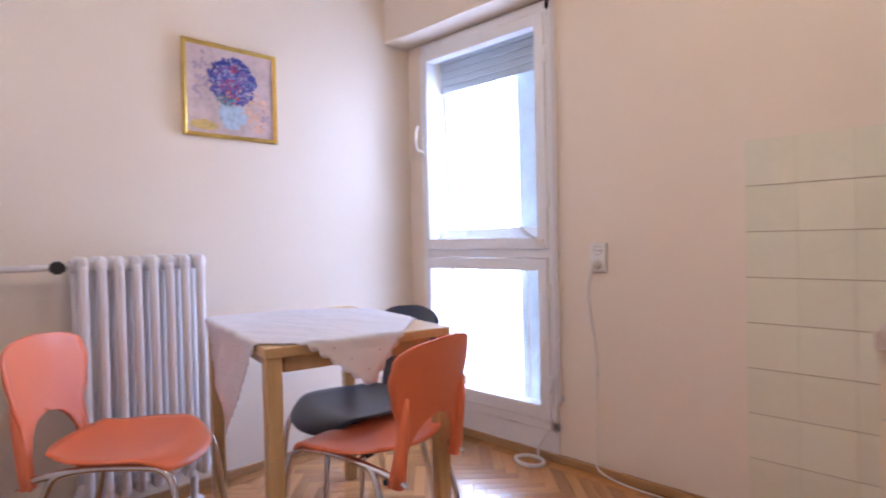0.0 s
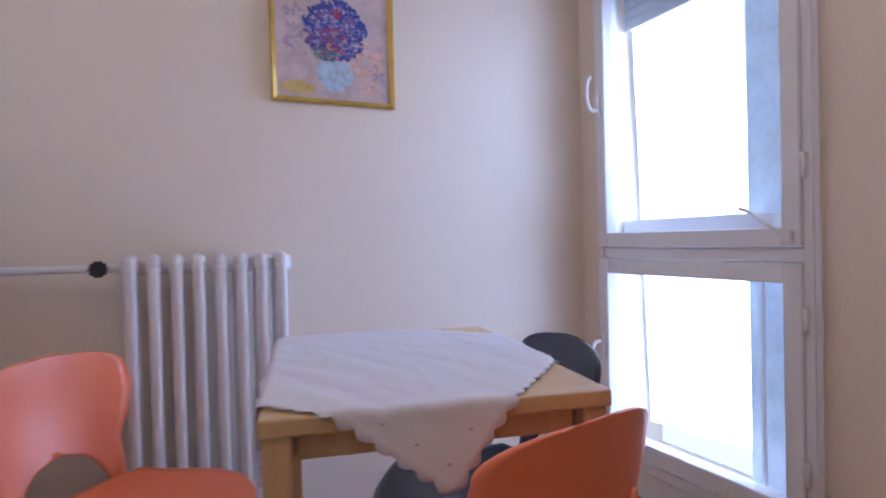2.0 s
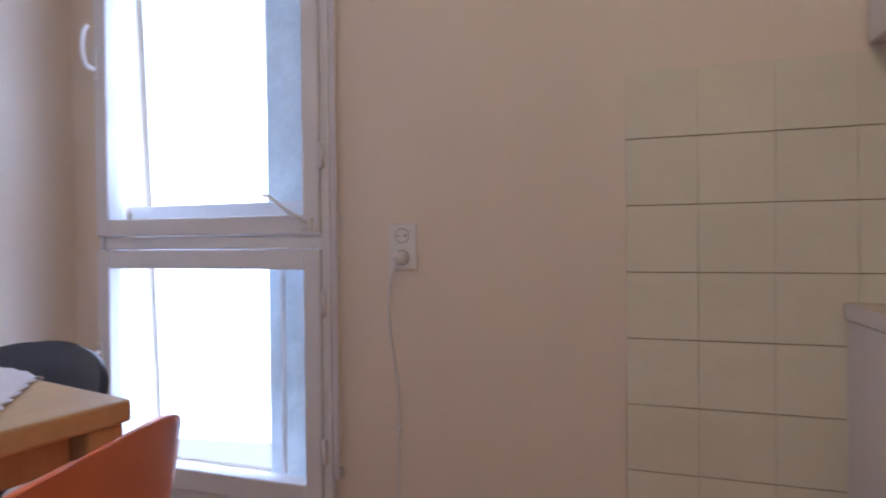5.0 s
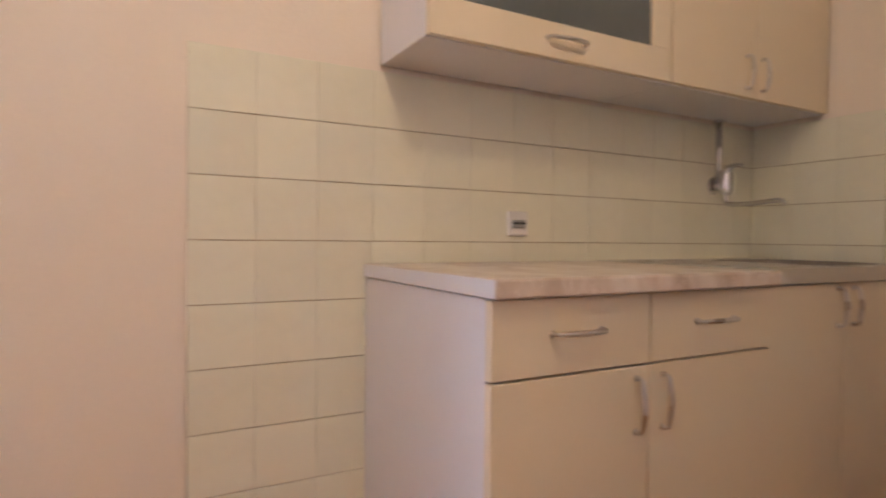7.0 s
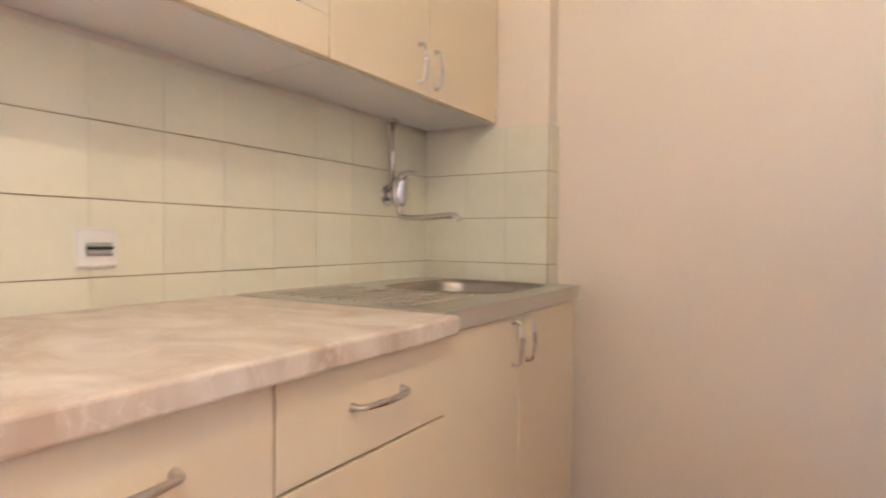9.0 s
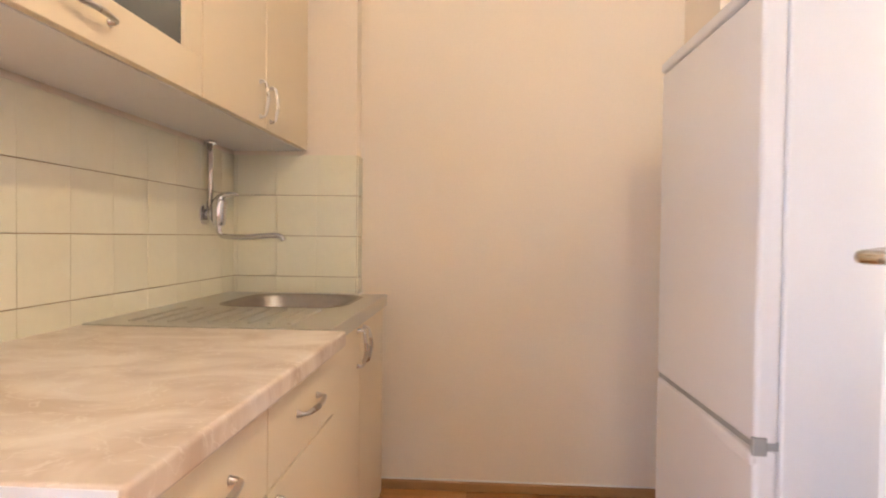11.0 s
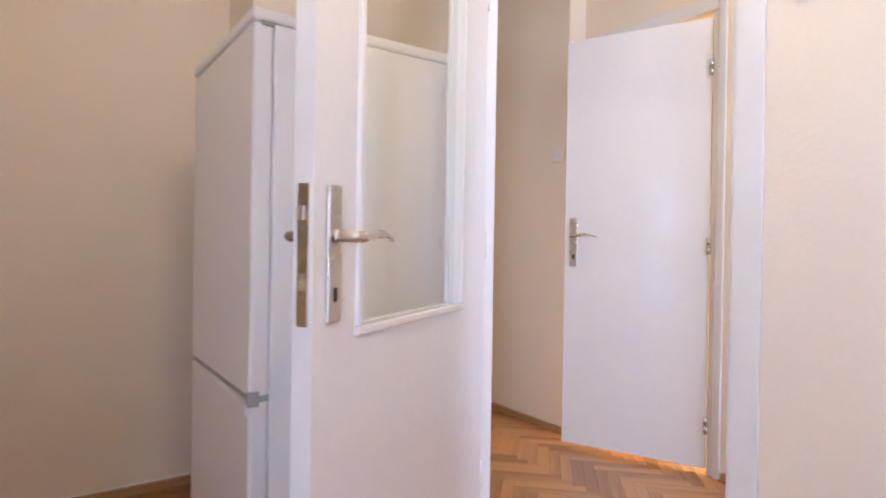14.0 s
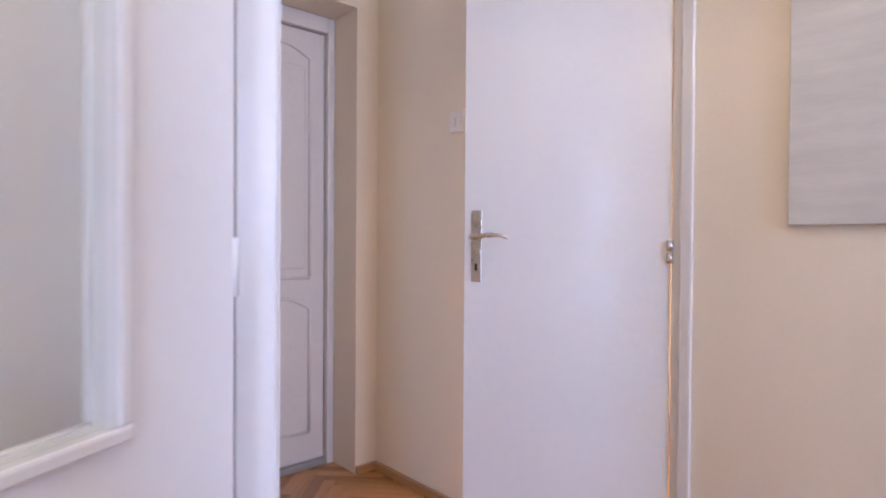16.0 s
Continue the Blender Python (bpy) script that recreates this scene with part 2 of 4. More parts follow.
def wall(name, boxes, mat, label):
    bm = bmesh.new()
    for b in boxes:
        box(bm, *b)
    return tagged(part(name, bm, mat), label, "wall", kind="structure")


def structure(name, bm, mat, label, category):
    return tagged(part(name, bm, mat), label, category, kind="structure")

# ---- structure ----
CEIL = 2.6
NORTH, SOUTH, WEST = 1.78, -2.30, -2.2
HALL_W, HALL_S = -3.57, -2.485
# window opening y 0.80..1.65, z 0.14..2.105
wall("wall_east", [(0, -2.54, 0, 0.30, 0.80, CEIL), (0, 1.65, 0, 0.30, 2.03, CEIL), (0, 0.80, 2.105, 0.30, 1.65, CEIL), (0, 0.80, 0, 0.30, 1.65, 0.14)],
     PAINT, "peach painted wall with the tall window")
# the hall part is cut open for the added fill light
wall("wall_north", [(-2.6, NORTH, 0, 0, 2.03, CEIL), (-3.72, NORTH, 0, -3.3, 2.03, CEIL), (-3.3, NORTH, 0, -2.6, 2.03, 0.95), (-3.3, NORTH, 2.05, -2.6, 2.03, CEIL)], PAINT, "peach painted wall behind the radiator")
wall("wall_south", [(-2.32, -2.54, 0, 0, SOUTH, CEIL)], PAINT, "peach painted wall at the sink end")
wall("wall_pier", [(-0.500, SOUTH, 0, 0, -2.216, CEIL)], PAINT, "shallow painted wall pier beside the sink")
wall("wall_shaft", [(-2.2, SOUTH, 0, -1.79, -1.965, CEIL)], PAINT, "painted chimney shaft behind the fridge")
# kitchen doorway y -1.195..-0.305, z 0..2.10
wall("wall_west", [(-2.32, -0.305, 0, WEST, NORTH, CEIL), (-2.32, SOUTH, 0, WEST, -1.195, CEIL), (-2.32, -1.195, 2.10, WEST, -0.305, CEIL)],
     PAINT, "painted wall with the kitchen doorway")
# hall
wall("wall_hall_west", [(-3.72, -1.11, 0, HALL_W, NORTH, CEIL), (-3.72, -1.88, 2.09, HALL_W, -1.11, CEIL)], CREAM, "cream hall wall with a board")
wall("wall_hall_step", [(-3.72, -2.80, 0, -3.445, -1.88, CEIL)], CREAM, "cream hall wall with the light switch")
wall("wall_hall_south", [(-3.445, -2.80, 0, -3.332, HALL_S, CEIL), (-3.332, -2.80, 2.08, -2.397, HALL_S, CEIL), (-2.397, -2.80, 0, -2.32, HALL_S, CEIL)],
     CREAM, "cream hall wall with the entrance recess")
wall("wall_hall_lining", [(-2.33, HALL_S, 0, -2.321, -1.205, CEIL), (-2.33, -0.295, 0, -2.321, NORTH, CEIL)], CREAM, "cream hall side of the kitchen wall")
wall("wall_back_room", [(-5.4, -2.75, 0, -5.3, 0.2, CEIL), (-5.3, 0.1, 0, -3.72, 0.2, CEIL), (-5.3, -2.80, 0, -3.72, -2.70, CEIL)], CREAM, "plain walls of the room behind the hall door")
structure("ceiling", block(-5.4, -2.9, CEIL, 0.3, 2.03, CEIL + 0.12), WHITE, "white painted ceiling", "ceiling")
floor = structure("floor", block(-5.4, -2.9, -0.12, 0.3, 2.03, -0.008), SKIRT, "oiled oak herringbone parquet floor", "floor")


def trim(name, boxes, mat, label, category, bevel=0.004):
    bm = bmesh.new()
    for b in boxes:
        box(bm, *b, bevel=bevel)
    return structure(name, bm, mat, label, category)


# skirting strips
H = 0.036
trim("baseboard", [(-0.018, -0.44, 0, 0, 0.83, H), (-0.018, 0.83, 0, 0, 1.762, H)], SKIRT, "narrow oak skirting under the window wall", "baseboard")
trim("baseboard", [(-2.2, 1.762, 0, 0, 1.78, H)], SKIRT, "narrow oak skirting under the radiator wall", "baseboard")
trim("baseboard", [(-1.79, SOUTH, 0, -0.51, SOUTH + 0.018, H)], SKIRT, "narrow oak skirting at the sink end wall", "baseboard")
trim("baseboard", [(-2.2, -0.235, 0, -2.182, 1.762, H)], SKIRT, "narrow oak skirting beside the kitchen doorway", "baseboard")
trim("baseboard", [(-3.445, HALL_S + 0.018, 0, -3.427, -1.88, H), (-3.445, HALL_S, 0, -3.332, HALL_S + 0.018, H)], SKIRT, "narrow oak skirting in the hall corner", "baseboard")
trim("baseboard", [(HALL_W, -1.07, 0, HALL_W + 0.018, 1.7, H)], SKIRT, "narrow oak skirting under the hall board", "baseboard")
# white caulk line over the sink end skirting
trim("trim", [(-1.79, SOUTH, H, -0.51, SOUTH + 0.006, H + 0.007)], WHITE, "thin white caulk line above the skirting", "trim", 0.002)

# kitchen door frame: lining, stop and casing
frame_1 = tagged(new("door_frame"), "white gloss painted door frame of the kitchen doorway", "door frame", kind="structure")
for a, b in ((-0.325, -0.305), (-1.195, -1.174)):
    part("lining", block(-2.338, a, 0, -2.197, b, 2.065, bevel=0.004), GLOSS, frame_1)
part("head_lining", block(-2.338, -1.195, 2.065, -2.197, -0.305, 2.10, bevel=0.004), GLOSS, frame_1)
part("stop", block(-2.30, -0.337, 0, -2.285, -0.3255, 2.06, bevel=0.003), GLOSS, frame_1)
part("stop", block(-2.325, -1.1735, 0, -2.26, -1.162, 2.06, bevel=0.003), GLOSS, frame_1)
for a, b in ((-0.318, -0.264), (-1.240, -1.173)):
    part("casing", block(-2.1995, a, 0, -2.193, b, 2.13, bevel=0.002), GLOSS, frame_1)
part("head_casing", block(-2.1995, -1.240, 2.13, -2.193, -0.240, 2.19, bevel=0.002), GLOSS, frame_1)

# hall door frame
frame_2 = tagged(new("door_frame"), "white gloss painted frame of the hall door", "door frame", kind="structure")
part("jamb", block(-3.70, -1.144, 0, -3.568, -1.11, 2.09, bevel=0.004), GLOSS, frame_2)
part("casing", block(-3.569, -1.115, 0, -3.555, -1.077, 2.13, bevel=0.005), GLOSS, frame_2)
part("head_casing", block(-3.60, -1.88, 2.065, -3.552, -1.116, 2.13, bevel=0.005), GLOSS, frame_2)
part("jamb", block(-3.70, -1.879, 0, -3.455, -1.865, 2.09, bevel=0.004), GLOSS, frame_2)

# window: fixed frame, two sashes, outer bars
window = tagged(new("window_1"), "tall white painted two-part casement window", "window", kind="structure")
W0, W1 = 0.80, 1.65
for a, b in ((W0, W0 + 0.028), (W1 - 0.02, W1)):
    part("frame_stile", block(-0.022, a, 0.14, 0.07, b, 2.105, bevel=0.004), PVC, window)
part("frame_head", block(-0.022, W0, 2.058, 0.07, W1, 2.105, bevel=0.004), PVC, window)
part("frame_transom", block(-0.016, W0 + 0.028, 0.937, 0.07, W1 - 0.02, 0.977, bevel=0.004), PVC, window)
part("apron_panel", block(-0.012, W0 + 0.002, 0.036, -0.0005, W1 - 0.002, 0.145, bevel=0.003), PVC, window)
part("frame_sill", block(-0.022, W0, 0.14, 0.07, W1, 0.186, bevel=0.004), PVC, window)


def sash(y0, y1, z0, z1, gy0, gy1, gz0, gz1):
    s = part("sash", block(-0.034, y0, z0, 0.03, gy0, z1, bevel=0.005), PVC, window)
    part("stile", block(-0.034, gy1, z0, 0.03, y1, z1, bevel=0.005), PVC, s)
    part("rail", block(-0.032, gy0, z0, 0.03, gy1, gz0, bevel=0.004), PVC, s)
    part("rail", block(-0.032, gy0, gz1, 0.03, gy1, z1, bevel=0.004), PVC, s)
    pane = part("pane", block(0.006, gy0 - 0.004, gz0 - 0.004, 0.010, gy1 + 0.004, gz1 + 0.004), PANE, s)
    pane.visible_shadow = False
    return s


upper_sash = sash(0.828, 1.648, 0.980, 2.056, 0.882, 1.598, 1.034, 2.003)
lower_sash = sash(0.828, 1.648, 0.188, 0.934, 0.882, 1.598, 0.254, 0.876)
part("outer_bar", block(0.10, 0.805, 0.90, 0.2195, 1.645, 1.085, bevel=0.004), PVC, window)
part("outer_bar", block(0.075, 1.015, 0.21, 0.085, 1.03, 0.90, bevel=0.003), PVC, window)
# lever handles on the closing side
for s, z, up in ((upper_sash, 1.54, 1), (lower_sash, 0.585, -1)):
    bm = bmesh.new()
    box(bm, -0.046, 1.618, z - 0.05, -0.034, 1.642, z + 0.05, bevel=0.004)
    tube(bm, smooth_line([(-0.040, 1.63, z - 0.02 * up), (-0.075, 1.632, z - 0.015 * up), (-0.088, 1.634, z + 0.03 * up), (-0.082, 1.636, z + 0.085 * up), (-0.066, 1.637, z + 0.115 * up)]), 0.008, 8)
    part("handle", bm, PLASTIC, s, smooth=False)
bm = bmesh.new()
tube(bm, [(-0.045, 0.858, 1.008), (-0.05, 0.915, 1.043), (-0.05, 0.98, 1.088), (-0.05, 1.0, 1.093)], 0.0055, 8)
box(bm, -0.05, 0.845, 0.993, -0.034, 0.875, 1.023, bevel=0.003)
part("stay_arm", bm, PLASTIC, upper_sash, "white metal stay arm")
for z in (0.36, 0.78, 1.2, 1.86):
    part("hinge", tube(bmesh.new(), [(-0.036, 0.816, z - 0.035), (-0.036, 0.816, z + 0.035)], 0.008, 8), PVC, window)
# added, unseen window at the far end of the hall, frames the fill light
window_2 = tagged(new("window_2"), "added unseen white window around the hall fill light", "window", kind="structure")
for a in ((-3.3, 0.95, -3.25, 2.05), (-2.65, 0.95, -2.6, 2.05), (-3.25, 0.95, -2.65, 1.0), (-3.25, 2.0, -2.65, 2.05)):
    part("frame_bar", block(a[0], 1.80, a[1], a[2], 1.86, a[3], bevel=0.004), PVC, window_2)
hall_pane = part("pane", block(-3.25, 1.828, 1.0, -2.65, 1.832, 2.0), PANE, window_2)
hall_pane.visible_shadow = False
# roller shutter, let part of the way down, and its box
shutter = tagged(new("roller_shutter"), "grey slatted roller shutter let partly down outside the window", "shutter", kind="structure")
for k in range(6):
    z = 1.857 + 0.041 * k
    part("slat", block(0.125, 0.805, z, 0.14, 1.645, z + 0.040, bevel=0.006), SHUTTER, shutter)
part("shutter_box", block(-0.17, 0.66, 2.117, -0.0005, 1.7795, 2.46, bevel=0.004), PAINT, shutter, "painted shutter box over the window")
bm = bmesh.new()
box(bm, -0.03, 0.776, 0.30, -0.027, 0.792, 2.116)
box(bm, -0.028, 0.776, 0.28, -0.0005, 0.792, 0.31, bevel=0.003)
part("strap", bm, LINEN, shutter, "pale woven pull strap")
structure("outer_pier", block(0.22, 0.8005, 0.1405, 0.30, 1.17, 2.1045), material("blue_grey_render", (0.62, 0.71, 0.77), 0.8, vary=0.2, scale=9, grain=50, bump=0.1), "blue grey rendered pier outside the window", "pier")
# bright overcast distance
backdrop = structure("backdrop", block(9, -14, -7, 9.1, 18, 11), glow("overcast_sky", (0.90, 0.96, 1.0), 2.4), "bright overcast sky outside the window", "sky")

# ---- kitchen units ----
def bow_handle(parent, a, b, out=(-0.024, 0, 0), name="handle"):
    """A wavy metal bow between two fixing points."""
    a, b, out = Vector(a), Vector(b), Vector(out)
    run = b - a
    bm = bmesh.new()
    pts = [a, a + out * 0.45 - run * 0.01, a + out * 0.8 + run * 0.04, a + run * 0.2 + out * 0.95, a + run * 0.5 + out * 1.12, a + run * 0.8 + out * 0.95, b + out * 0.8 - run * 0.04, b + out * 0.45 + run * 0.01, b]
    line = smooth_line(pts, 4)
    n = len(line)
    tube(bm, line, [0.0036 + 0.0026 * max(0.0, math.sin(math.pi * (i / (n - 1) - 0.2) / 0.6)) if 0.2 < i / (n - 1) < 0.8 else 0.0036 + 0.004 * max(0.0, 1 - 6 * min(i, n - 1 - i) / (n - 1)) for i in range(n)], 8)
    for p in (a, b):
        tube(bm, [p, p + out * 0.12], 0.0075, 8)
    return part(name, bm, NICKEL, parent, "satin nickel bow handle")


FX = -0.649
drawer_unit = thing("base_cabinet", "cream base cabinet with two drawers and two doors", "cabinet", pose(0, 0, 0))
part("side_panel", block(-0.630, -0.482, 0.0, -0.003, -0.462, 0.771, bevel=0.0015), CARCASS, drawer_unit, "white melamine side panel")
part("body", block(-0.626, -1.314, 0.08, -0.003, -0.483, 0.771), CARCASS, drawer_unit)
part("plinth", block(-0.585, -1.314, 0.0, -0.565, -0.483, 0.08), CABINET, drawer_unit)
for y0, y1 in ((-0.876, -0.463), (-1.313, -0.880)):
    d = part("drawer_front", block(FX, y0, 0.617, -0.6275, y1, 0.769, bevel=0.002), CABINET, drawer_unit)
    mid = (y0 + y1) / 2
    bow_handle(d, (FX, mid + 0.065, 0.699), (FX, mid - 0.065, 0.699))
for y0, y1, hy in ((-0.876, -0.463, -0.838), (-1.313, -0.880, -0.920)):
    d = part("door", block(FX, y0, 0.085, -0.6275, y1, 0.612, bevel=0.002), CABINET, drawer_unit)
    bow_handle(d, (FX, hy, 0.587), (FX, hy, 0.470))

sink_unit = thing("base_cabinet", "cream two-door sink base cabinet beside the wall", "cabinet", pose(0, 0, 0))
part("body", block(-0.605, -2.125, 0.08, -0.003, -1.317, 0.60), CARCASS, sink_unit)
part("top_rail", block(-0.605, -2.125, 0.60, -0.587, -1.317, 0.769), CARCASS, sink_unit)
part("side_panel", block(-0.586, -1.335, 0.60, -0.003, -1.317, 0.769), CARCASS, sink_unit)
part("plinth", block(-0.565, -2.125, 0.0, -0.545, -1.317, 0.08), CABINET, sink_unit)
SX = -0.628
for y0, y1, hy in ((-1.705, -1.318, -1.668), (-2.124, -1.709, -1.746)):
    d = part("door", block(SX, y0, 0.06, -0.6065, y1, 0.767, bevel=0.002), CABINET, sink_unit)
    bow_handle(d, (SX, hy, 0.752), (SX, hy, 0.645))

# worktop with a rounded front edge and a white end band
worktop = thing("worktop", "beige marbled laminate kitchen worktop", "worktop", pose(0, 0, 0))
part("slab", block(-0.675, -1.318, 0.773, -0.008, -0.458, 0.811, bevel=0.006, segs=3), MARBLE, worktop)
part("end_band", block(-0.671, -0.4575, 0.775, -0.010, -0.4555, 0.809), CARCASS, worktop, "white end band")

# steel sink top: pressed bowl and drainer
sink = thing("sink", "stainless steel sink top with a drainer", "sink", pose(0, 0, 0))
bm = bmesh.new()
ZS = 0.813


def loop(pts, z):
    vs = [bm.verts.new((x, y, z)) for x, y in pts]
    return vs, [bm.edges.new((vs[i], vs[(i + 1) % len(vs)])) for i in range(len(vs))]


def rounded(x0, y0, x1, y1, r, n=6):
    out = []
    for cx, cy, a0 in ((x1 - r, y1 - r, 0), (x0 + r, y1 - r, 90), (x0 + r, y0 + r, 180), (x1 - r, y0 + r, 270)):
        out += [(cx + r * math.cos(radians(a0 + 90 * k / n)), cy + r * math.sin(radians(a0 + 90 * k / n))) for k in range(n + 1)]
    return out


outer, e1 = loop(rounded(-0.638, -2.165, -0.010, -1.3195, 0.008, 3), ZS)
inner, e2 = loop(rounded(-0.56, -2.10, -0.16, -1.705, 0.10), ZS)
bmesh.ops.triangle_fill(bm, edges=e1 + e2, use_beauty=True)
skirt = [bm.verts.new((v.co.x, v.co.y, ZS - 0.042)) for v in outer]
for i in range(len(outer)):
    bm.faces.new((outer[i], outer[(i + 1) % len(outer)], skirt[(i + 1) % len(outer)], skirt[i]))
bmesh.ops.recalc_face_normals(bm, faces=bm.faces)
top = part("sink_top", bm, STEEL, sink)
bm = bmesh.new()
rings = []
for z, grow in ((ZS + 0.0015, 0.012), (ZS + 0.003, 0.006), (ZS + 0.001, 0.0), (ZS - 0.010, -0.006), (ZS - 0.11, -0.016), (ZS - 0.14, -0.045)):
    rings.append(loop(rounded(-0.56 - grow, -2.10 - grow, -0.16 + grow, -1.705 + grow, 0.10 + grow * 0.6), z)[0])
for a, b in zip(rings, rings[1:]):
    for i in range(len(a)):
        bm.faces.new((a[i], a[(i + 1) % len(a)], b[(i + 1) % len(a)], b[i])).smooth = True
bm.faces.new(rings[-1])
bmesh.ops.recalc_face_normals(bm, faces=bm.faces)
part("bowl", bm, BOWLSTEEL, sink, "dull pressed steel bowl")
for k in range(9):
    x = -0.10 - 0.052 * k
    part("drainer_rib", block(x - 0.006, -1.655, ZS - 0.002, x + 0.006, -1.375, ZS + 0.005, bevel=0.003), STEEL, sink)
part("drain", tube(bmesh.new(), [(-0.36, -1.90, ZS - 0.139), (-0.36, -1.90, ZS - 0.135)], 0.035, 20), CHROME, sink)

# wall mixer with a riser pipe
tap = thing("wall_tap", "chrome wall-mounted mixer tap with a swivel spout", "tap", pose(0, 0, 0))
TY, TZ = -1.957, 1.108
bm = bmesh.new()
tube(bm, [(-0.006, TY, TZ), (-0.014, TY, TZ)], 0.037, 20)
tube(bm, [(-0.014, TY, TZ), (-0.05, TY, TZ)], 0.020, 14)
tube(bm, smooth_line([(-0.062, TY, TZ - 0.04), (-0.062, TY, TZ - 0.01), (-0.064, TY, TZ + 0.03), (-0.068, TY, TZ + 0.055)], 3), [0.019, 0.022, 0.025, 0.027, 0.028, 0.028, 0.027, 0.026, 0.024, 0.021][:10], 14)
part("body", bm, CHROME, tap)
part("lever", tube(bmesh.new(), smooth_line([(-0.062, TY, TZ + 0.052), (-0.078, TY, TZ + 0.068), (-0.108, TY, TZ + 0.074), (-0.135, TY, TZ + 0.070)], 4), [0.016, 0.016, 0.015, 0.013, 0.012, 0.011, 0.010, 0.009, 0.008, 0.007, 0.006, 0.005, 0.004], 10), CHROME, tap)
part("spout", tube(bmesh.new(), smooth_line([(-0.062, TY, TZ - 0.035), (-0.066, TY, TZ - 0.066), (-0.09, TY, TZ - 0.078), (-0.18, TY, TZ - 0.078), (-0.265, TY, TZ - 0.072), (-0.290, TY, TZ - 0.078), (-0.297, TY, TZ - 0.09)], 5), 0.0098, 12), CHROME, tap)
part("riser_pipe", tube(bmesh.new(), [(-0.030, TY + 0.002, TZ + 0.012), (-0.030, TY + 0.002, 1.372)], 0.0105, 12), CHROME, tap)
part("rosette", tube(bmesh.new(), [(-0.030, TY + 0.002, 1.358), (-0.030, TY + 0.002, 1.368)], 0.021, 16), CHROME, tap)

# wall cabinets
UX = -0.306
flap_unit = thing("wall_cabinet", "cream wall cabinet with a smoked glass flap", "cabinet", pose(0, 0, 0))
part("body", block(-0.284, -1.345, 1.372, -0.008, -0.502, 2.06, bevel=0.0015), CARCASS, flap_unit)
flap = part("flap_frame", block(UX, -1.342, 1.374, -0.2855, -0.504, 1.470, bevel=0.002), CABINET, flap_unit)
part("flap_rail", block(UX, -1.342, 1.655, -0.2855, -0.504, 1.72, bevel=0.002), CABINET, flap)
for y0, y1 in ((-0.60, -0.504), (-1.342, -1.258)):
    part("flap_stile", block(UX, y0, 1.4705, -0.2855, y1, 1.6545, bevel=0.002), CABINET, flap)
part("flap_glass", block(-0.297, -1.261, 1.467, -0.292, -0.597, 1.657), SMOKED, flap, "smoked glass pane")
bow_handle(flap, (UX, -0.858, 1.424), (UX, -0.988, 1.424))
upper_flap = part("flap_frame", block(UX, -1.342, 1.724, -0.2855, -0.504, 2.058, bevel=0.002), CABINET, flap_unit)

door_unit = thing("wall_cabinet", "cream two-door wall cabinet over the sink", "cabinet", pose(0, 0, 0))
part("body", block(-0.284, -2.206, 1.372, -0.008, -1.347, 2.06, bevel=0.0015), CARCASS, door_unit)
for y0, y1, hy in ((-1.764, -1.348, -1.712), (-2.205, -1.768, -1.798)):
    d = part("door", block(UX, y0, 1.374, -0.2855, y1, 2.058, bevel=0.002), CABINET, door_unit)
    bow_handle(d, (UX, hy, 1.512), (UX, hy, 1.405))

# fridge freezer
fridge = thing("fridge_freezer", "white two-door fridge freezer against the wall", "fridge", pose(0, 0, 0))
FN, FS, FF = -1.155, -1.790, -1.550
part("body", block(-2.15, FS, 0.03, FF - 0.0505, FN, 1.5475, bevel=0.006), ENAMEL, fridge)
part("top_cover", block(-2.15, FS - 0.001, 1.549, FF + 0.004, FN + 0.002, 1.580, bevel=0.008), ENAMEL, fridge)
up = part("upper_door", block(FF - 0.05, FS, 0.625, FF, FN - 0.002, 1.5475, bevel=0.010, segs=3), ENAMEL, fridge)
low = part("lower_door", block(FF - 0.05, FS, 0.06, FF, FN - 0.002, 0.614, bevel=0.012, segs=3), ENAMEL, fridge)
# grey filler strip stands in for the shade between the two doors
part("door_gap_shade", block(FF - 0.052, FS + 0.004, 0.611, FF - 0.006, FN - 0.006, 0.628), GREYPL, fridge)
part("handle", block(FF - 0.01, -1.425, 0.581, FF + 0.008, FN - 0.004, 0.612, bevel=0.006), ENAMEL, low, "white moulded grip")
part("hinge", block(FF - 0.025, FN - 0.012, 0.602, FF + 0.004, FN + 0.002, 0.640, bevel=0.003), GREYPL, fridge, "grey plastic hinge")
part("hinge", block(FF - 0.05, FN - 0.03, 1.538, FF - 0.02, FN + 0.001, 1.551, bevel=0.002), GREYPL, fridge)
for x, y in ((-2.1, -1.74), (-2.1, -1.205), (-1.65, -1.74), (-1.65, -1.205)):
    part("foot", tube(bmesh.new(), [(x, y, 0.0), (x, y, 0.031)], 0.02, 10), BLACKPL, fridge)


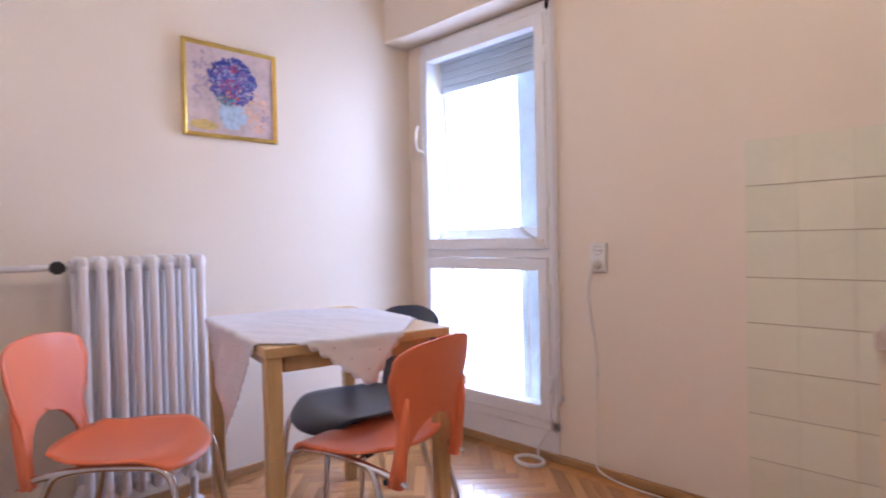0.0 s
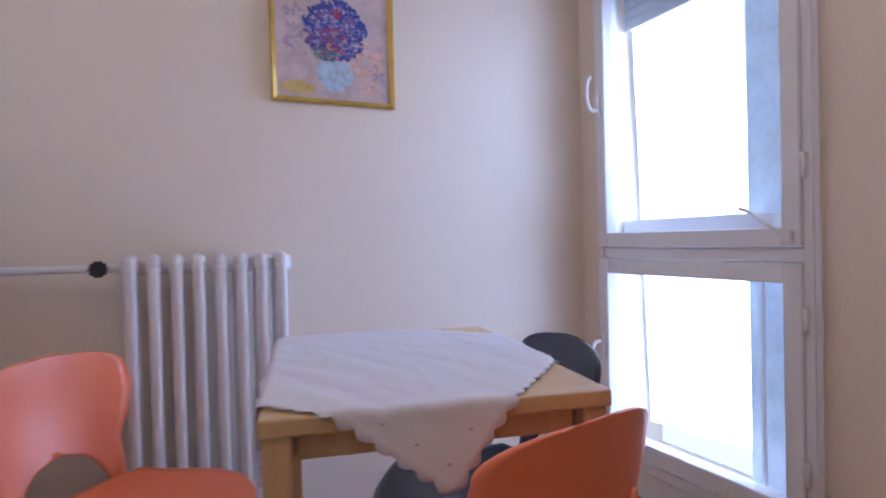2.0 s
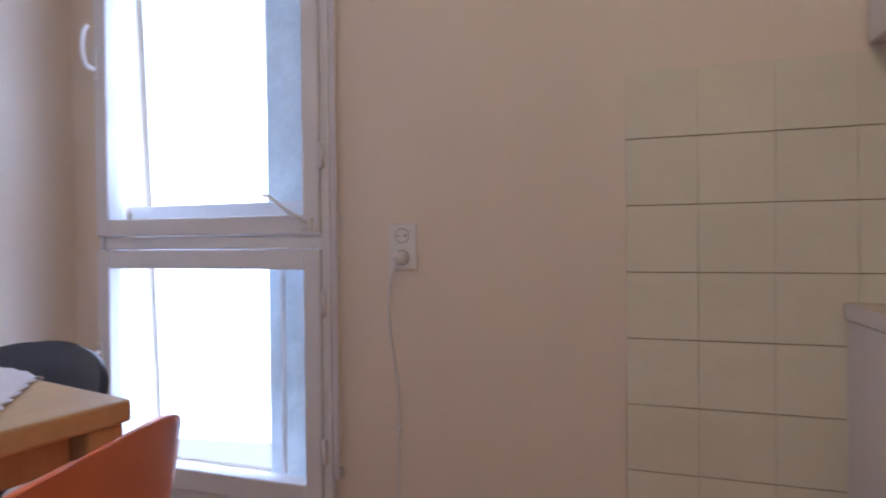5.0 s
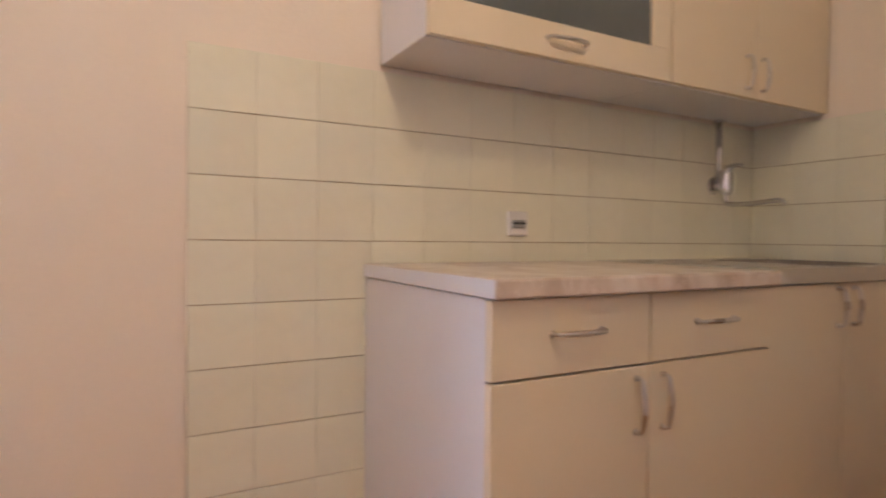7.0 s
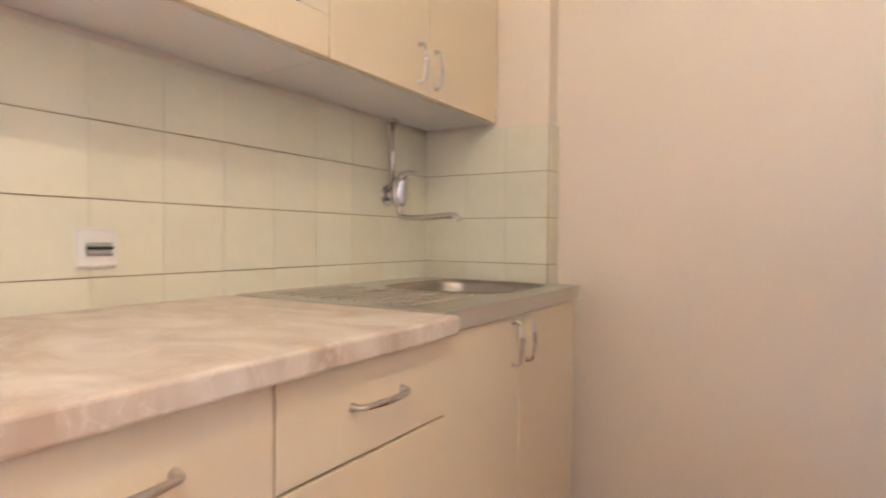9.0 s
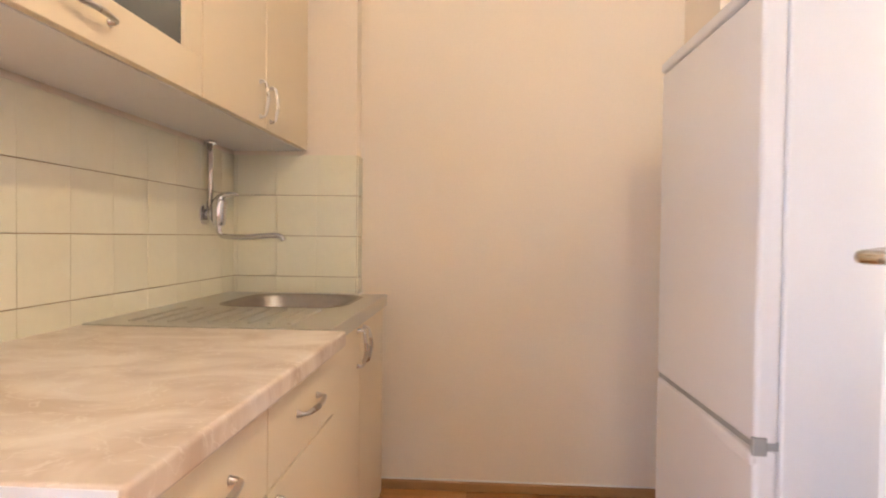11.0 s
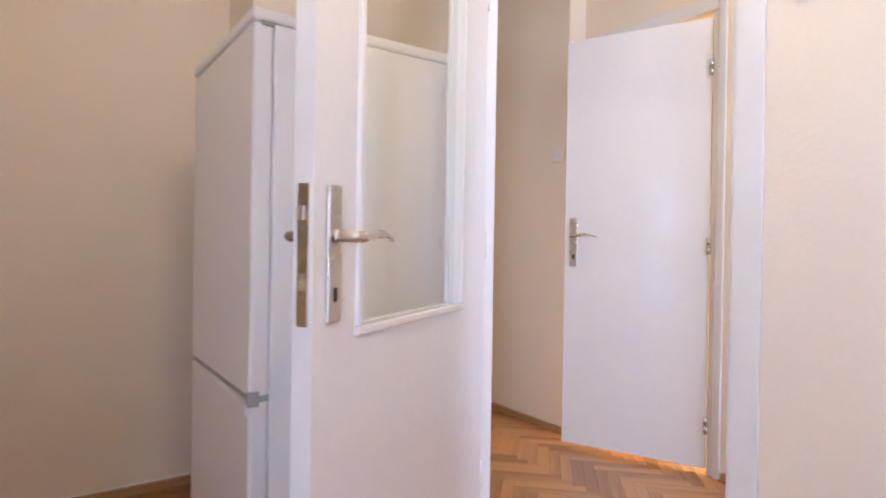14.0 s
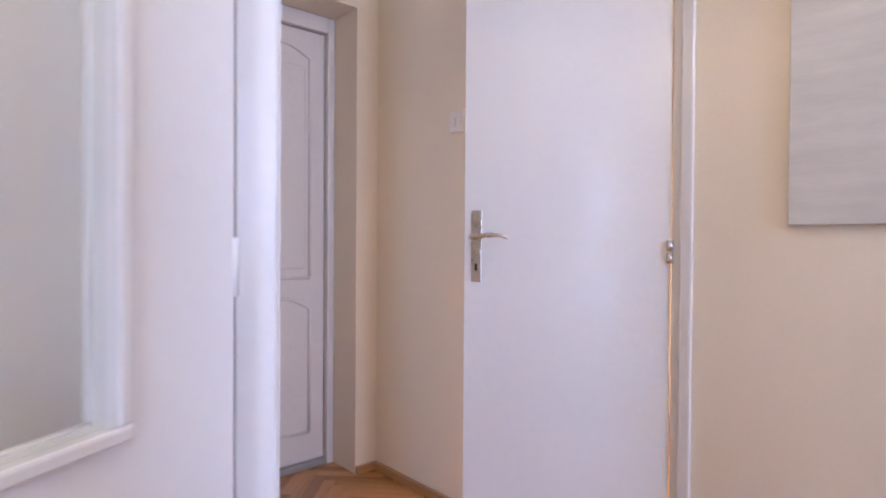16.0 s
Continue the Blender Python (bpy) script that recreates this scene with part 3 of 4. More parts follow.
# ---- doors ----
def lever_set(parent, m, mirror=1):
    """Long plate, lever and key hole on the face -y of the pose m; +x is the lever's way."""
    bm = block(-0.019, -0.008, -0.122, 0.019, 0.0, 0.122, bevel=0.003)
    bmesh.ops.transform(bm, matrix=m, verts=bm.verts)
    plate = part("handle_plate", bm, NICKEL, parent, "satin nickel handle plate")
    bm = bmesh.new()
    tube(bm, [(0, -0.008, 0.03), (0, -0.02, 0.03)], 0.013, 14)
    tube(bm, smooth_line([(0, -0.018, 0.03), (0, -0.05, 0.03), (0.02, -0.058, 0.031), (0.06, -0.056, 0.036), (0.10, -0.054, 0.036), (0.128, -0.05, 0.026)], 4),
         [0.010] * 8 + [0.0095, 0.009, 0.009, 0.0085, 0.008, 0.008, 0.0075, 0.007, 0.0065, 0.006, 0.0055, 0.005, 0.004], 10)
    bmesh.ops.transform(bm, matrix=m, verts=bm.verts)
    part("lever", bm, NICKEL, plate)
    bm = block(-0.005, -0.0088, -0.085, 0.005, -0.0075, -0.06, bevel=0.002)
    bmesh.ops.transform(bm, matrix=m, verts=bm.verts)
    part("keyhole", bm, BLACKPL, plate)


def glazing_bead(bm, x0, x1, z0, z1, y0, y1, w):
    box(bm, x0 - w, y0, z0 - w, x1 + w, y1, z0, bevel=0.004)
    box(bm, x0 - w, y0, z1, x1 + w, y1, z1 + w, bevel=0.004)
    box(bm, x0 - w, y0, z0, x0, y1, z1, bevel=0.004)
    box(bm, x1, y0, z0, x1 + w, y1, z1, bevel=0.004)


# kitchen door leaf: local x runs from the lock edge to the hinge edge, -y is the face seen
leaf = tagged(thing("door_1", "", "", pose(-1.507, -0.667, 0.010, 0, 0, 210.6)), "white gloss door with a tall glass pane, standing open", "door", kind="structure")
L, TH, TOP = 0.84, 0.042, 2.035
GX0, GX1, GZ0, GZ1 = 0.145, 0.655, 0.835, 1.90
bm = bmesh.new()
box(bm, 0, 0, 0.004, GX0, TH, TOP)
box(bm, GX1, 0, 0.004, L, TH, TOP)
box(bm, GX0, 0, 0.004, GX1, TH, GZ0)
box(bm, GX0, 0, GZ1, GX1, TH, TOP)
part("leaf_panel", bm, GLOSS, leaf)
bm = bmesh.new()
glazing_bead(bm, GX0 + 0.004, GX1 - 0.004, GZ0 + 0.004, GZ1 - 0.004, TH - 0.005, TH + 0.008, 0.018)
glazing_bead(bm, GX0 + 0.004, GX1 - 0.004, GZ0 + 0.004, GZ1 - 0.004, -0.008, 0.005, 0.018)
part("glazing_bead", bm, GLOSS, leaf)
door_pane = part("pane", block(GX0 - 0.004, 0.019, GZ0 - 0.004, GX1 + 0.004, 0.023, GZ1 + 0.004), PANE, leaf, "clear glass pane")
door_pane.visible_shadow = False
part("lock_plate", block(-0.0025, 0.010, 0.853, 0.001, 0.032, 1.098, bevel=0.001), BRASS, leaf, "worn brass lock plate")
part("latch", block(-0.010, 0.014, 1.035, -0.002, 0.028, 1.06, bevel=0.002), NICKEL, leaf)
part("bolt", block(-0.0035, 0.015, 0.915, -0.002, 0.027, 0.945), NICKEL, leaf)
lever_set(leaf, pose(0.054, TH, 0.978, 0, 0, 180) @ Matrix.Diagonal((-1, 1, 1, 1)))
lever_set(leaf, pose(0.054, 0.0, 0.978))
for z in (0.3, 1.0, 1.75):
    part("hinge", tube(bmesh.new(), [(L + 0.004, 0.004, z - 0.04), (L + 0.004, 0.004, z + 0.04)], 0.008, 10), GLOSS, leaf)

# hall door leaf, ajar: local x from the hinge to the lock edge
hall_leaf = tagged(thing("door_2", "", "", pose(-3.567, -1.148, 0, 0, 0, -66.0)), "plain white gloss flush door standing ajar in the hall", "door", kind="structure")
part("leaf_panel", block(-0.002, -0.040, 0.024, 0.664, 0.0, 2.04, bevel=0.003), GLOSS, hall_leaf)
lever_set(hall_leaf, pose(0.616, 0.0, 1.032, 0, 0, 180))
for z in (0.22, 1.02, 1.816):
    bm = bmesh.new()
    tube(bm, [(0.0, 0.008, z - 0.035), (0.0, 0.008, z - 0.002)], 0.010, 10)
    tube(bm, [(0.0, 0.008, z + 0.002), (0.0, 0.008, z + 0.035)], 0.010, 10)
    part("hinge", bm, CHROME, hall_leaf, "small chrome barrel hinge")

# entrance door in its recess
entry = tagged(thing("door_3", "", "", pose(-0.0465, 0, 0) @ Matrix.Diagonal((1, 1, 1.019, 1))), "white panelled entrance door in a recess", "door", kind="structure")
part("frame_stile", block(-3.2845, -2.77, 0, -3.250, -2.67, 2.039, bevel=0.004), GLOSS, entry)
part("frame_stile", block(-2.385, -2.77, 0, -2.351, -2.67, 2.039, bevel=0.004), GLOSS, entry)
part("frame_head", block(-3.250, -2.77, 1.97, -2.385, -2.67, 2.039, bevel=0.004), GLOSS, entry)
part("leaf_panel", block(-3.245, -2.76, 0.03, -2.39, -2.698, 1.965, bevel=0.002), GLOSS, entry)
# dark slab behind the leaf's edge paints the shade of the gap
part("gap_shade", block(-3.249, -2.73, 0.0, -2.386, -2.71, 1.969), GAPSHADE, entry)
part("threshold", block(-3.250, -2.76, 0.0, -2.385, -2.67, 0.028, bevel=0.004), GREYPL, entry, "grey worn threshold")
for x0, x1 in ((-3.17, -2.90), (-2.80, -2.53)):
    for z0, z1 in ((0.16, 0.72), (0.86, 1.84)):
        bm = bmesh.new()
        n = 10
        arch = [(x0, z0), (x1, z0)] + [(x1 - (x1 - x0) * k / n, z1 + (0.05 * math.sin(math.pi * k / n))) for k in range(n + 1)]
        tube(bm, [(x, -2.698, z) for x, z in arch + arch[:1]], 0.008, 8)
        part("panel_moulding", bm, GLOSS, entry)
    part("raised_panel", block(x0 + 0.03, -2.6985, 0.90, x1 - 0.03, -2.692, 1.80, bevel=0.005), GLOSS, entry)

# ---- dining corner ----
TABLE = pose(-1.092, 1.075, 0, 0, 0, -12)
table = thing("dining_table", "beech wood dining table by the radiator", "table", TABLE)
part("tabletop", block(-0.30, -0.40, 0.72, 0.30, 0.40, 0.75, bevel=0.004), BEECH, table)
for sx in (-1, 1):
    for sy in (-1, 1):
        x, y = sx * 0.272, sy * 0.370
        part("leg", block(x - 0.024, y - 0.022, 0, x + 0.022, y + 0.022, 0.7195, bevel=0.005), BEECHZ, table)
    part("apron", block(sx * 0.250 - 0.01, -0.345, 0.672, sx * 0.250 + 0.01, 0.345, 0.7195, bevel=0.002), BEECH, table)
    part("apron", block(-0.239, sx * 0.358 - 0.01, 0.672, 0.239, sx * 0.358 + 0.01, 0.7195, bevel=0.002), BEECHX, table)


def cloth_place(x, y):
    """Lays a flat cloth over the table edge."""
    ex, ey = max(0, abs(x) - 0.302), max(0, abs(y) - 0.403)
    sx, sy = math.copysign(1, x), math.copysign(1, y)
    wave = 0.010 * noise.noise(Vector((x * 9, y * 9, 2)))
    fold = 0.007 * abs(noise.noise(Vector((x * 9 + y * 5, y * 3 - x * 2, 5)))) + 0.0022 * abs(noise.noise(Vector((x * 30, y * 22, 1)))) + (0.0012 if abs(x) < 0.004 or abs(y - 0.02) < 0.004 else 0)
    px, py = min(abs(x), 0.302) * sx, min(abs(y), 0.403) * sy
    if ex:
        px += sx * (0.006 + 0.25 * wave + 0.08 * ex + wave)
    if ey:
        py += sy * (0.006 + 0.08 * ey + abs(wave))
    return Vector((px, py, 0.7525 + fold - (ex + ey) * 0.97))


cloth = thing("tablecloth", "white scalloped tablecloth laid cornerwise over the table", "tablecloth", TABLE)
bm = bmesh.new()
N, HALFD = 96, 0.555
CT, ST = math.cos(radians(8)), math.sin(radians(8))


def cloth_flat(a, b):
    """A point of the flat cloth, turned a little off the table's diagonal."""
    u, v = (a - b) * HALFD / 2, (a + b) * HALFD / 2
    return cloth_place(u * CT - v * ST - 0.075, u * ST + v * CT)


grid = []
for i in range(N + 1):
    row = []
    for j in range(N + 1):
        a, b = 2 * i / N - 1, 2 * j / N - 1
        if i in (0, N):
            a *= 1 + 0.030 * abs(math.sin(b * math.pi * 10))
        if j in (0, N):
            b *= 1 + 0.030 * abs(math.sin(a * math.pi * 10))
        row.append(bm.verts.new(cloth_flat(a, b)))
    grid.append(row)
for i in range(N):
    for j in range(N):
        bm.faces.new((grid[i][j], grid[i + 1][j], grid[i + 1][j + 1], grid[i][j + 1])).smooth = True
fabric = part("fabric", bm, LINEN, cloth)
mod = fabric.modifiers.new("thickness", "SOLIDIFY")
mod.thickness, mod.offset = 0.0012, 1
bm = bmesh.new()
for i in range(4, N, 8):
    for j in range(4, N, 8):
        a, b = 2 * i / N - 1, 2 * j / N - 1
        p = cloth_flat(a, b)
        if abs(p.z - 0.753) > 0.01:
            box(bm, p.x - 0.003, p.y - 0.003, p.z - 0.002, p.x + 0.003, p.y + 0.003, p.z + 0.002)
part("embroidery", bm, material("grey_thread", (0.42, 0.38, 0.40), 0.8), cloth, "small grey embroidered sprigs")["kind"] = "stuff"


def make_chair(mat, label, m):
    """A moulded chair that faces +y: seat shell, back shell with two prongs, chrome tube frame."""
    chair = thing("dining_chair", label, "chair", m, "chairs round the table")
    bm = bmesh.new()
    n, rows = 18, []
    for i in range(n + 1):
        row = []
        for j in range(n + 1):
            s, t = 2 * i / n - 1, 2 * j / n - 1
            x = 0.215 * s * math.sqrt(1 - 0.42 * t * t) * (1 + 0.06 * t)
            y = 0.215 * t * math.sqrt(1 - 0.38 * s * s) + 0.01
            z = 0.425 - 0.012 * (1 - s * s) * (1 - t * t) + 0.010 * s * s - 0.16 * max(0, t - 0.45) ** 2 + 0.05 * max(0, -t - 0.5) ** 2
            row.append(bm.verts.new((x, y, z)))
        rows.append(row)
    for i in range(n):
        for j in range(n):
            bm.faces.new((rows[i][j], rows[i + 1][j], rows[i + 1][j + 1], rows[i][j + 1]))
    seat = part("seat", bm, mat, chair, smooth=True)
    mod = seat.modifiers.new("shell", "SOLIDIFY")
    mod.thickness, mod.offset = 0.009, -1

    def spot(x, v):
        return Vector((x, -0.225 - 0.055 * v - 0.01 * v * v + 0.9 * x * x, 0.345 + 0.405 * v))

    def outer(v):
        pts = ((0, 0.172), (0.25, 0.160), (0.42, 0.158), (0.6, 0.188), (0.75, 0.205), (0.86, 0.198))
        if v > 0.86:
            k = (v - 0.86) / 0.14
            return 0.198 * max(0.0, 1 - k ** 2.6) ** (1 / 2.2)
        for (a, p), (b, q) in zip(pts, pts[1:]):
            if v <= b:
                k = (v - a) / (b - a)
                return p + (q - p) * (3 * k * k - 2 * k ** 3)
        return 0.198

    def inner(v):
        return 0.128 * math.sqrt(max(0.0, 1 - (v / 0.44) ** 2.6)) if v < 0.44 else 0.0

    levels = [0.44 * k / 12 for k in range(12)] + [0.44 + 0.42 * k / 12 for k in range(13)] + [0.86 + 0.14 * math.sin(math.pi / 2 * k / 9) for k in range(1, 10)]
    bm = bmesh.new()
    for side in (-1, 1):
        strip = []
        for v in levels:
            a, b = inner(v), max(outer(v), 0.004)
            strip.append([bm.verts.new(spot(side * (a + (b - a) * k / 8), v)) for k in range(9)])
        for r0, r1 in zip(strip, strip[1:]):
            for k in range(8):
                f = (r0[k], r0[k + 1], r1[k + 1], r1[k])
                bm.faces.new(f if side > 0 else f[::-1])
    bmesh.ops.remove_doubles(bm, verts=bm.verts, dist=0.0004)
    back = part("backrest", bm, mat, chair, smooth=True)
    mod = back.modifiers.new("shell", "SOLIDIFY")
    mod.thickness, mod.offset = 0.008, 0
    for side in (-1, 1):
        line = [spot(side * 0.150, v) + Vector((0, -0.012, 0)) for v in (0.0, 0.12, 0.25, 0.38, 0.5, 0.62)]
        part("prong", tube(bmesh.new(), line, [0.021, 0.020, 0.018, 0.016, 0.012, 0.004], 10), mat, back)
        part("rail", tube(bmesh.new(), smooth_line([(side * 0.150, -0.245, 0.350), (side * 0.158, -0.20, 0.372), (side * 0.165, -0.05, 0.398), (side * 0.165, 0.10, 0.396), (side * 0.168, 0.165, 0.382), (side * 0.175, 0.195, 0.33), (side * 0.19, 0.215, 0.16), (side * 0.20, 0.23, 0.012)], 6), 0.0105, 10), CHROME, chair, "chrome tube rail and front leg")
        part("leg", tube(bmesh.new(), smooth_line([(side * 0.162, -0.10, 0.392), (side * 0.168, -0.15, 0.36), (side * 0.18, -0.195, 0.20), (side * 0.19, -0.235, 0.012)], 6), 0.0105, 10), CHROME, chair, "chrome tube leg")
        for y in (0.23, -0.235):
            x = side * (0.20 if y > 0 else 0.19)
            part("foot", tube(bmesh.new(), [(x, y, 0.0), (x, y, 0.02)], 0.013, 10), BLACKPL, chair)
    for y in (-0.08, 0.12):
        part("cross_bar", tube(bmesh.new(), [(-0.165, y, 0.397), (0.165, y, 0.397)], 0.008, 8), CHROME, chair)
        for x in (-0.12, 0.12):
            part("bracket", block(x - 0.014, y - 0.014, 0.397, x + 0.014, y + 0.014, 0.412, bevel=0.003), BLACKPL, chair)
    return chair


near_chair = make_chair(ORANGE, "orange moulded plastic chair with chrome tube legs", pose(-1.085, 0.785, 0, 0, 0, 12))
copy_thing(near_chair, pose(-1.648, 1.275, 0, 0, 0, -131) @ Matrix.Diagonal((1, 1, 1.02, 1)))
make_chair(SLATE, "dark blue moulded plastic chair pushed under the table", pose(-0.95, 1.06, 0, 0, 0, 82) @ Matrix.Diagonal((1, 1, 1.025, 1)))

# ---- radiator and pipes ----
rad = thing("radiator", "white cast iron column radiator under the picture", "radiator", pose(0, 0, 0))
PITCH, RX0 = 0.0578, -1.686
for k in range(8):
    x = RX0 + PITCH * k
    bm = bmesh.new()
    for y in (1.622, 1.718):
        box(bm, x - 0.016, y - 0.018, 0.15, x + 0.016, y + 0.018, 0.968, bevel=0.013, segs=3)
    box(bm, x - 0.020, 1.610, 0.938, x + 0.020, 1.732, 1.0, bevel=0.018, segs=3)
    box(bm, x - 0.020, 1.610, 0.115, x + 0.020, 1.732, 0.18, bevel=0.018, segs=3)
    part("column", bm, RADIATOR, rad)
for z in (0.965, 0.148):
    part("header", tube(bmesh.new(), [(RX0 - 0.03, 1.67, z), (RX0 + PITCH * 7 + 0.035, 1.67, z)], 0.024, 12), RADIATOR, rad)
for x in (RX0 + 0.03, RX0 + PITCH * 6 + 0.03):
    bm = bmesh.new()
    tube(bm, [(x, 1.67, 0.0), (x, 1.67, 0.13)], 0.014, 10)
    tube(bm, [(x, 1.67, 0.0), (x, 1.67, 0.012)], 0.035, 12)
    part("foot", bm, RADIATOR, rad)
valve = part("valve", tube(bmesh.new(), [(RX0 - 0.085, 1.67, 0.965), (RX0 - 0.03, 1.67, 0.965)], 0.013, 10), RADIATOR, rad)
bm = bmesh.new()
for k in range(10):
    a = 2 * math.pi * k / 10
    tube(bm, [(RX0 - 0.075 + 0.017 * math.cos(a), 1.605, 0.965 + 0.017 * math.sin(a)), (RX0 - 0.075 + 0.017 * math.cos(a), 1.635, 0.965 + 0.017 * math.sin(a))], 0.0065, 6)
tube(bm, [(RX0 - 0.075, 1.607, 0.965), (RX0 - 0.075, 1.67, 0.965)], 0.017, 12)
part("knob", bm, BLACKPL, valve, "black fluted valve knob")

pipes = thing("heating_pipes", "white painted heating risers with a branch to the radiator", "pipe", pose(0, 0, 0))
for x, r in ((-2.074, 0.018), (-2.118, 0.021)):
    part("riser", tube(bmesh.new(), [(x, 1.70, 0.0), (x, 1.70, CEIL)], r, 12), RADIATOR, pipes)
part("branch", tube(bmesh.new(), [(-2.074, 1.70, 0.965), (-1.79, 1.68, 0.965), (-1.761, 1.67, 0.965)], 0.011, 10), RADIATOR, pipes)
part("branch", tube(bmesh.new(), smooth_line([(-2.118, 1.70, 0.10), (-1.94, 1.69, 0.115), (-1.79, 1.67, 0.14), (-1.704, 1.67, 0.148)], 4), 0.011, 10), RADIATOR, pipes)
for z in (1.45, 0.6, 1.70):
    part("bracket", tube(bmesh.new(), [(-2.135, 1.70, z), (-2.057, 1.70, z)], 0.023, 10), RADIATOR, pipes)
    part("bracket", tube(bmesh.new(), [(-2.097, 1.70, z), (-2.097, 1.781, z)], 0.008, 8), RADIATOR, pipes)

# ---- sockets, switch, cable ----
sock = thing("wall_socket", "white double wall socket with a plug in it", "socket", pose(-0.0005, 0.584, 0.940))
part("plate", block(-0.012, -0.040, -0.064, 0.0, 0.040, 0.064, bevel=0.004), PLASTIC, sock)
for z in (0.03, -0.03):
    part("well", tube(bmesh.new(), [(-0.0125, 0, z), (-0.0132, 0, z)], 0.021, 18), GREYPL, sock)
    part("face", tube(bmesh.new(), [(-0.0132, 0, z), (-0.0137, 0, z)], 0.0185, 18), PLASTIC, sock)
    for y in (-0.009, 0.009):
        part("hole", tube(bmesh.new(), [(-0.0137, y, z), (-0.0142, y, z)], 0.003, 8), BLACKPL, sock)
cable = thing("power_cable", "white power cable with plug hanging to the floor", "cable", pose(0, 0, 0))
part("plug", tube(bmesh.new(), [(-0.0148, 0.584, 0.910), (-0.05, 0.584, 0.910), (-0.06, 0.584, 0.904)], [0.017, 0.016, 0.009], 12), PLASTIC, cable)
part("cord", tube(bmesh.new(), smooth_line([(-0.058, 0.584, 0.904), (-0.06, 0.605, 0.82), (-0.03, 0.615, 0.71), (-0.012, 0.60, 0.55), (-0.010, 0.600, 0.43), (-0.010, 0.602, 0.2), (-0.026, 0.60, 0.045), (-0.035, 0.50, 0.006), (-0.05, 0.30, 0.005), (-0.03, 0.0, 0.005)], 8), 0.0034, 8), PLASTIC, cable)
part("cable_clip", block(-0.015, 0.594, 0.425, 0.0, 0.606, 0.44, bevel=0.003), PLASTIC, cable)
coil = thing("cable_coil", "coil of pale cable lying under the window", "cable", pose(-0.10, 0.90, 0))
loopline = [(0.055 * math.cos(a * 0.5) * (1 + 0.1 * math.sin(a)), 0.075 * math.sin(a * 0.5), 0.005 + 0.006 * (a / 25)) for a in range(0, 51)]
part("cord", tube(bmesh.new(), loopline + [(0.07, 0.0, 0.06), (0.085, -0.06, 0.16), (0.09, -0.075, 0.22)], 0.0042, 8), PLASTIC, coil)

sock2 = thing("wall_socket", "white single socket with a lid on the tiles", "socket", pose(-0.0075, -0.978, 0.934))
part("plate", block(-0.014, -0.040, -0.040, 0.0, 0.040, 0.040, bevel=0.007, segs=3), PLASTIC, sock2)
part("lid", block(-0.020, -0.026, -0.014, -0.013, 0.026, 0.012, bevel=0.004), GREYPL, sock2, "grey recess under the lid")
part("lid_rim", block(-0.024, -0.026, -0.002, -0.016, 0.026, 0.004, bevel=0.002), BLACKPL, sock2)

switch = thing("light_switch", "white double light switch in the hall", "switch", pose(-3.4445, -1.945, 1.510))
part("plate", block(0, -0.04, -0.04, 0.010, 0.04, 0.04, bevel=0.004), PLASTIC, switch)
for y in (-0.016, 0.016):
    part("rocker", block(0.009, y - 0.013, -0.018, 0.015, y + 0.013, 0.018, bevel=0.003), PLASTIC, switch)

board = thing("hall_board", "pale whitewashed wooden board on the hall wall", "board", pose(0, 0, 0))
part("panel", block(HALL_W + 0.0005, -0.829, 1.094, HALL_W + 0.02, 0.05, 2.0, bevel=0.002), ASHWOOD, board)

fuse = thing("wall_box", "flat white box cover on the wall by the doorway", "wall box", pose(WEST, 0, 0))
part("cover", block(0.0005, -0.215, 1.439, 0.012, 0.12, 1.80, bevel=0.005), PLASTIC, fuse)
part("door", block(0.0125, -0.198, 1.457, 0.015, 0.10, 1.78, bevel=0.002), PLASTIC, fuse)

# ---- picture ----
picture = thing("flower_painting", "gilt-framed painting of blue flowers in a vase", "painting", pose(-1.058, 1.7795, 1.698))
PW, PH, FW = 0.2145, 0.2035, 0.018
for s in (-1, 1):
    for horizontal in (True, False):
        bm = bmesh.new()
        a, b = (PW, PH) if horizontal else (PH, PW)
        prof = [(b, -0.001), (b, -0.016), (b - 0.005, -0.021), (b - 0.011, -0.017), (b - FW, -0.013), (b - FW, -0.001)]
        ends = []
        for e in (-1, 1):
            ring = []
            for q, d in prof:
                p = e * (a - (b - q))
                ring.append(bm.verts.new((p, d, s * q) if horizontal else (s * q, d, p)))
            ends.append(ring)
        for k in range(len(prof)):
            bm.faces.new((ends[0][k], ends[0][(k + 1) % len(prof)], ends[1][(k + 1) % len(prof)], ends[1][k]))
        bm.faces.new(ends[0]), bm.faces.new(ends[1][::-1])
        bmesh.ops.recalc_face_normals(bm, faces=bm.faces)
        part("frame_bar", bm, GOLD, picture)
canvas = part("canvas", block(-PW + FW - 0.002, -0.010, -PH + FW - 0.002, PW - FW + 0.002, -0.004, PH - FW + 0.002), material("pale_lilac_canvas", (0.60, 0.47, 0.46), 0.7, vary=0.22, scale=14, grain=60, bump=0.15), picture)


def strokes(name, color, spots, d, rng):
    bm = bmesh.new()
    for x, z, size, lean in spots:
        vs = []
        for k in range(7):
            a = 2 * math.pi * k / 7
            u, w = size * math.cos(a) * rng.uniform(0.8, 1.2), 0.5 * size * math.sin(a) * rng.uniform(0.8, 1.2)
            vs.append(bm.verts.new((x + u * math.cos(lean) - w * math.sin(lean), d, z + u * math.sin(lean) + w * math.cos(lean))))
        bm.faces.new(vs)
        d -= 0.000004
    part(name, bm, material(name + "_paint", color, 0.5, vary=0.3, scale=40, grain=120, bump=0.1), canvas)["kind"] = "stuff"


rng = random.Random(4)


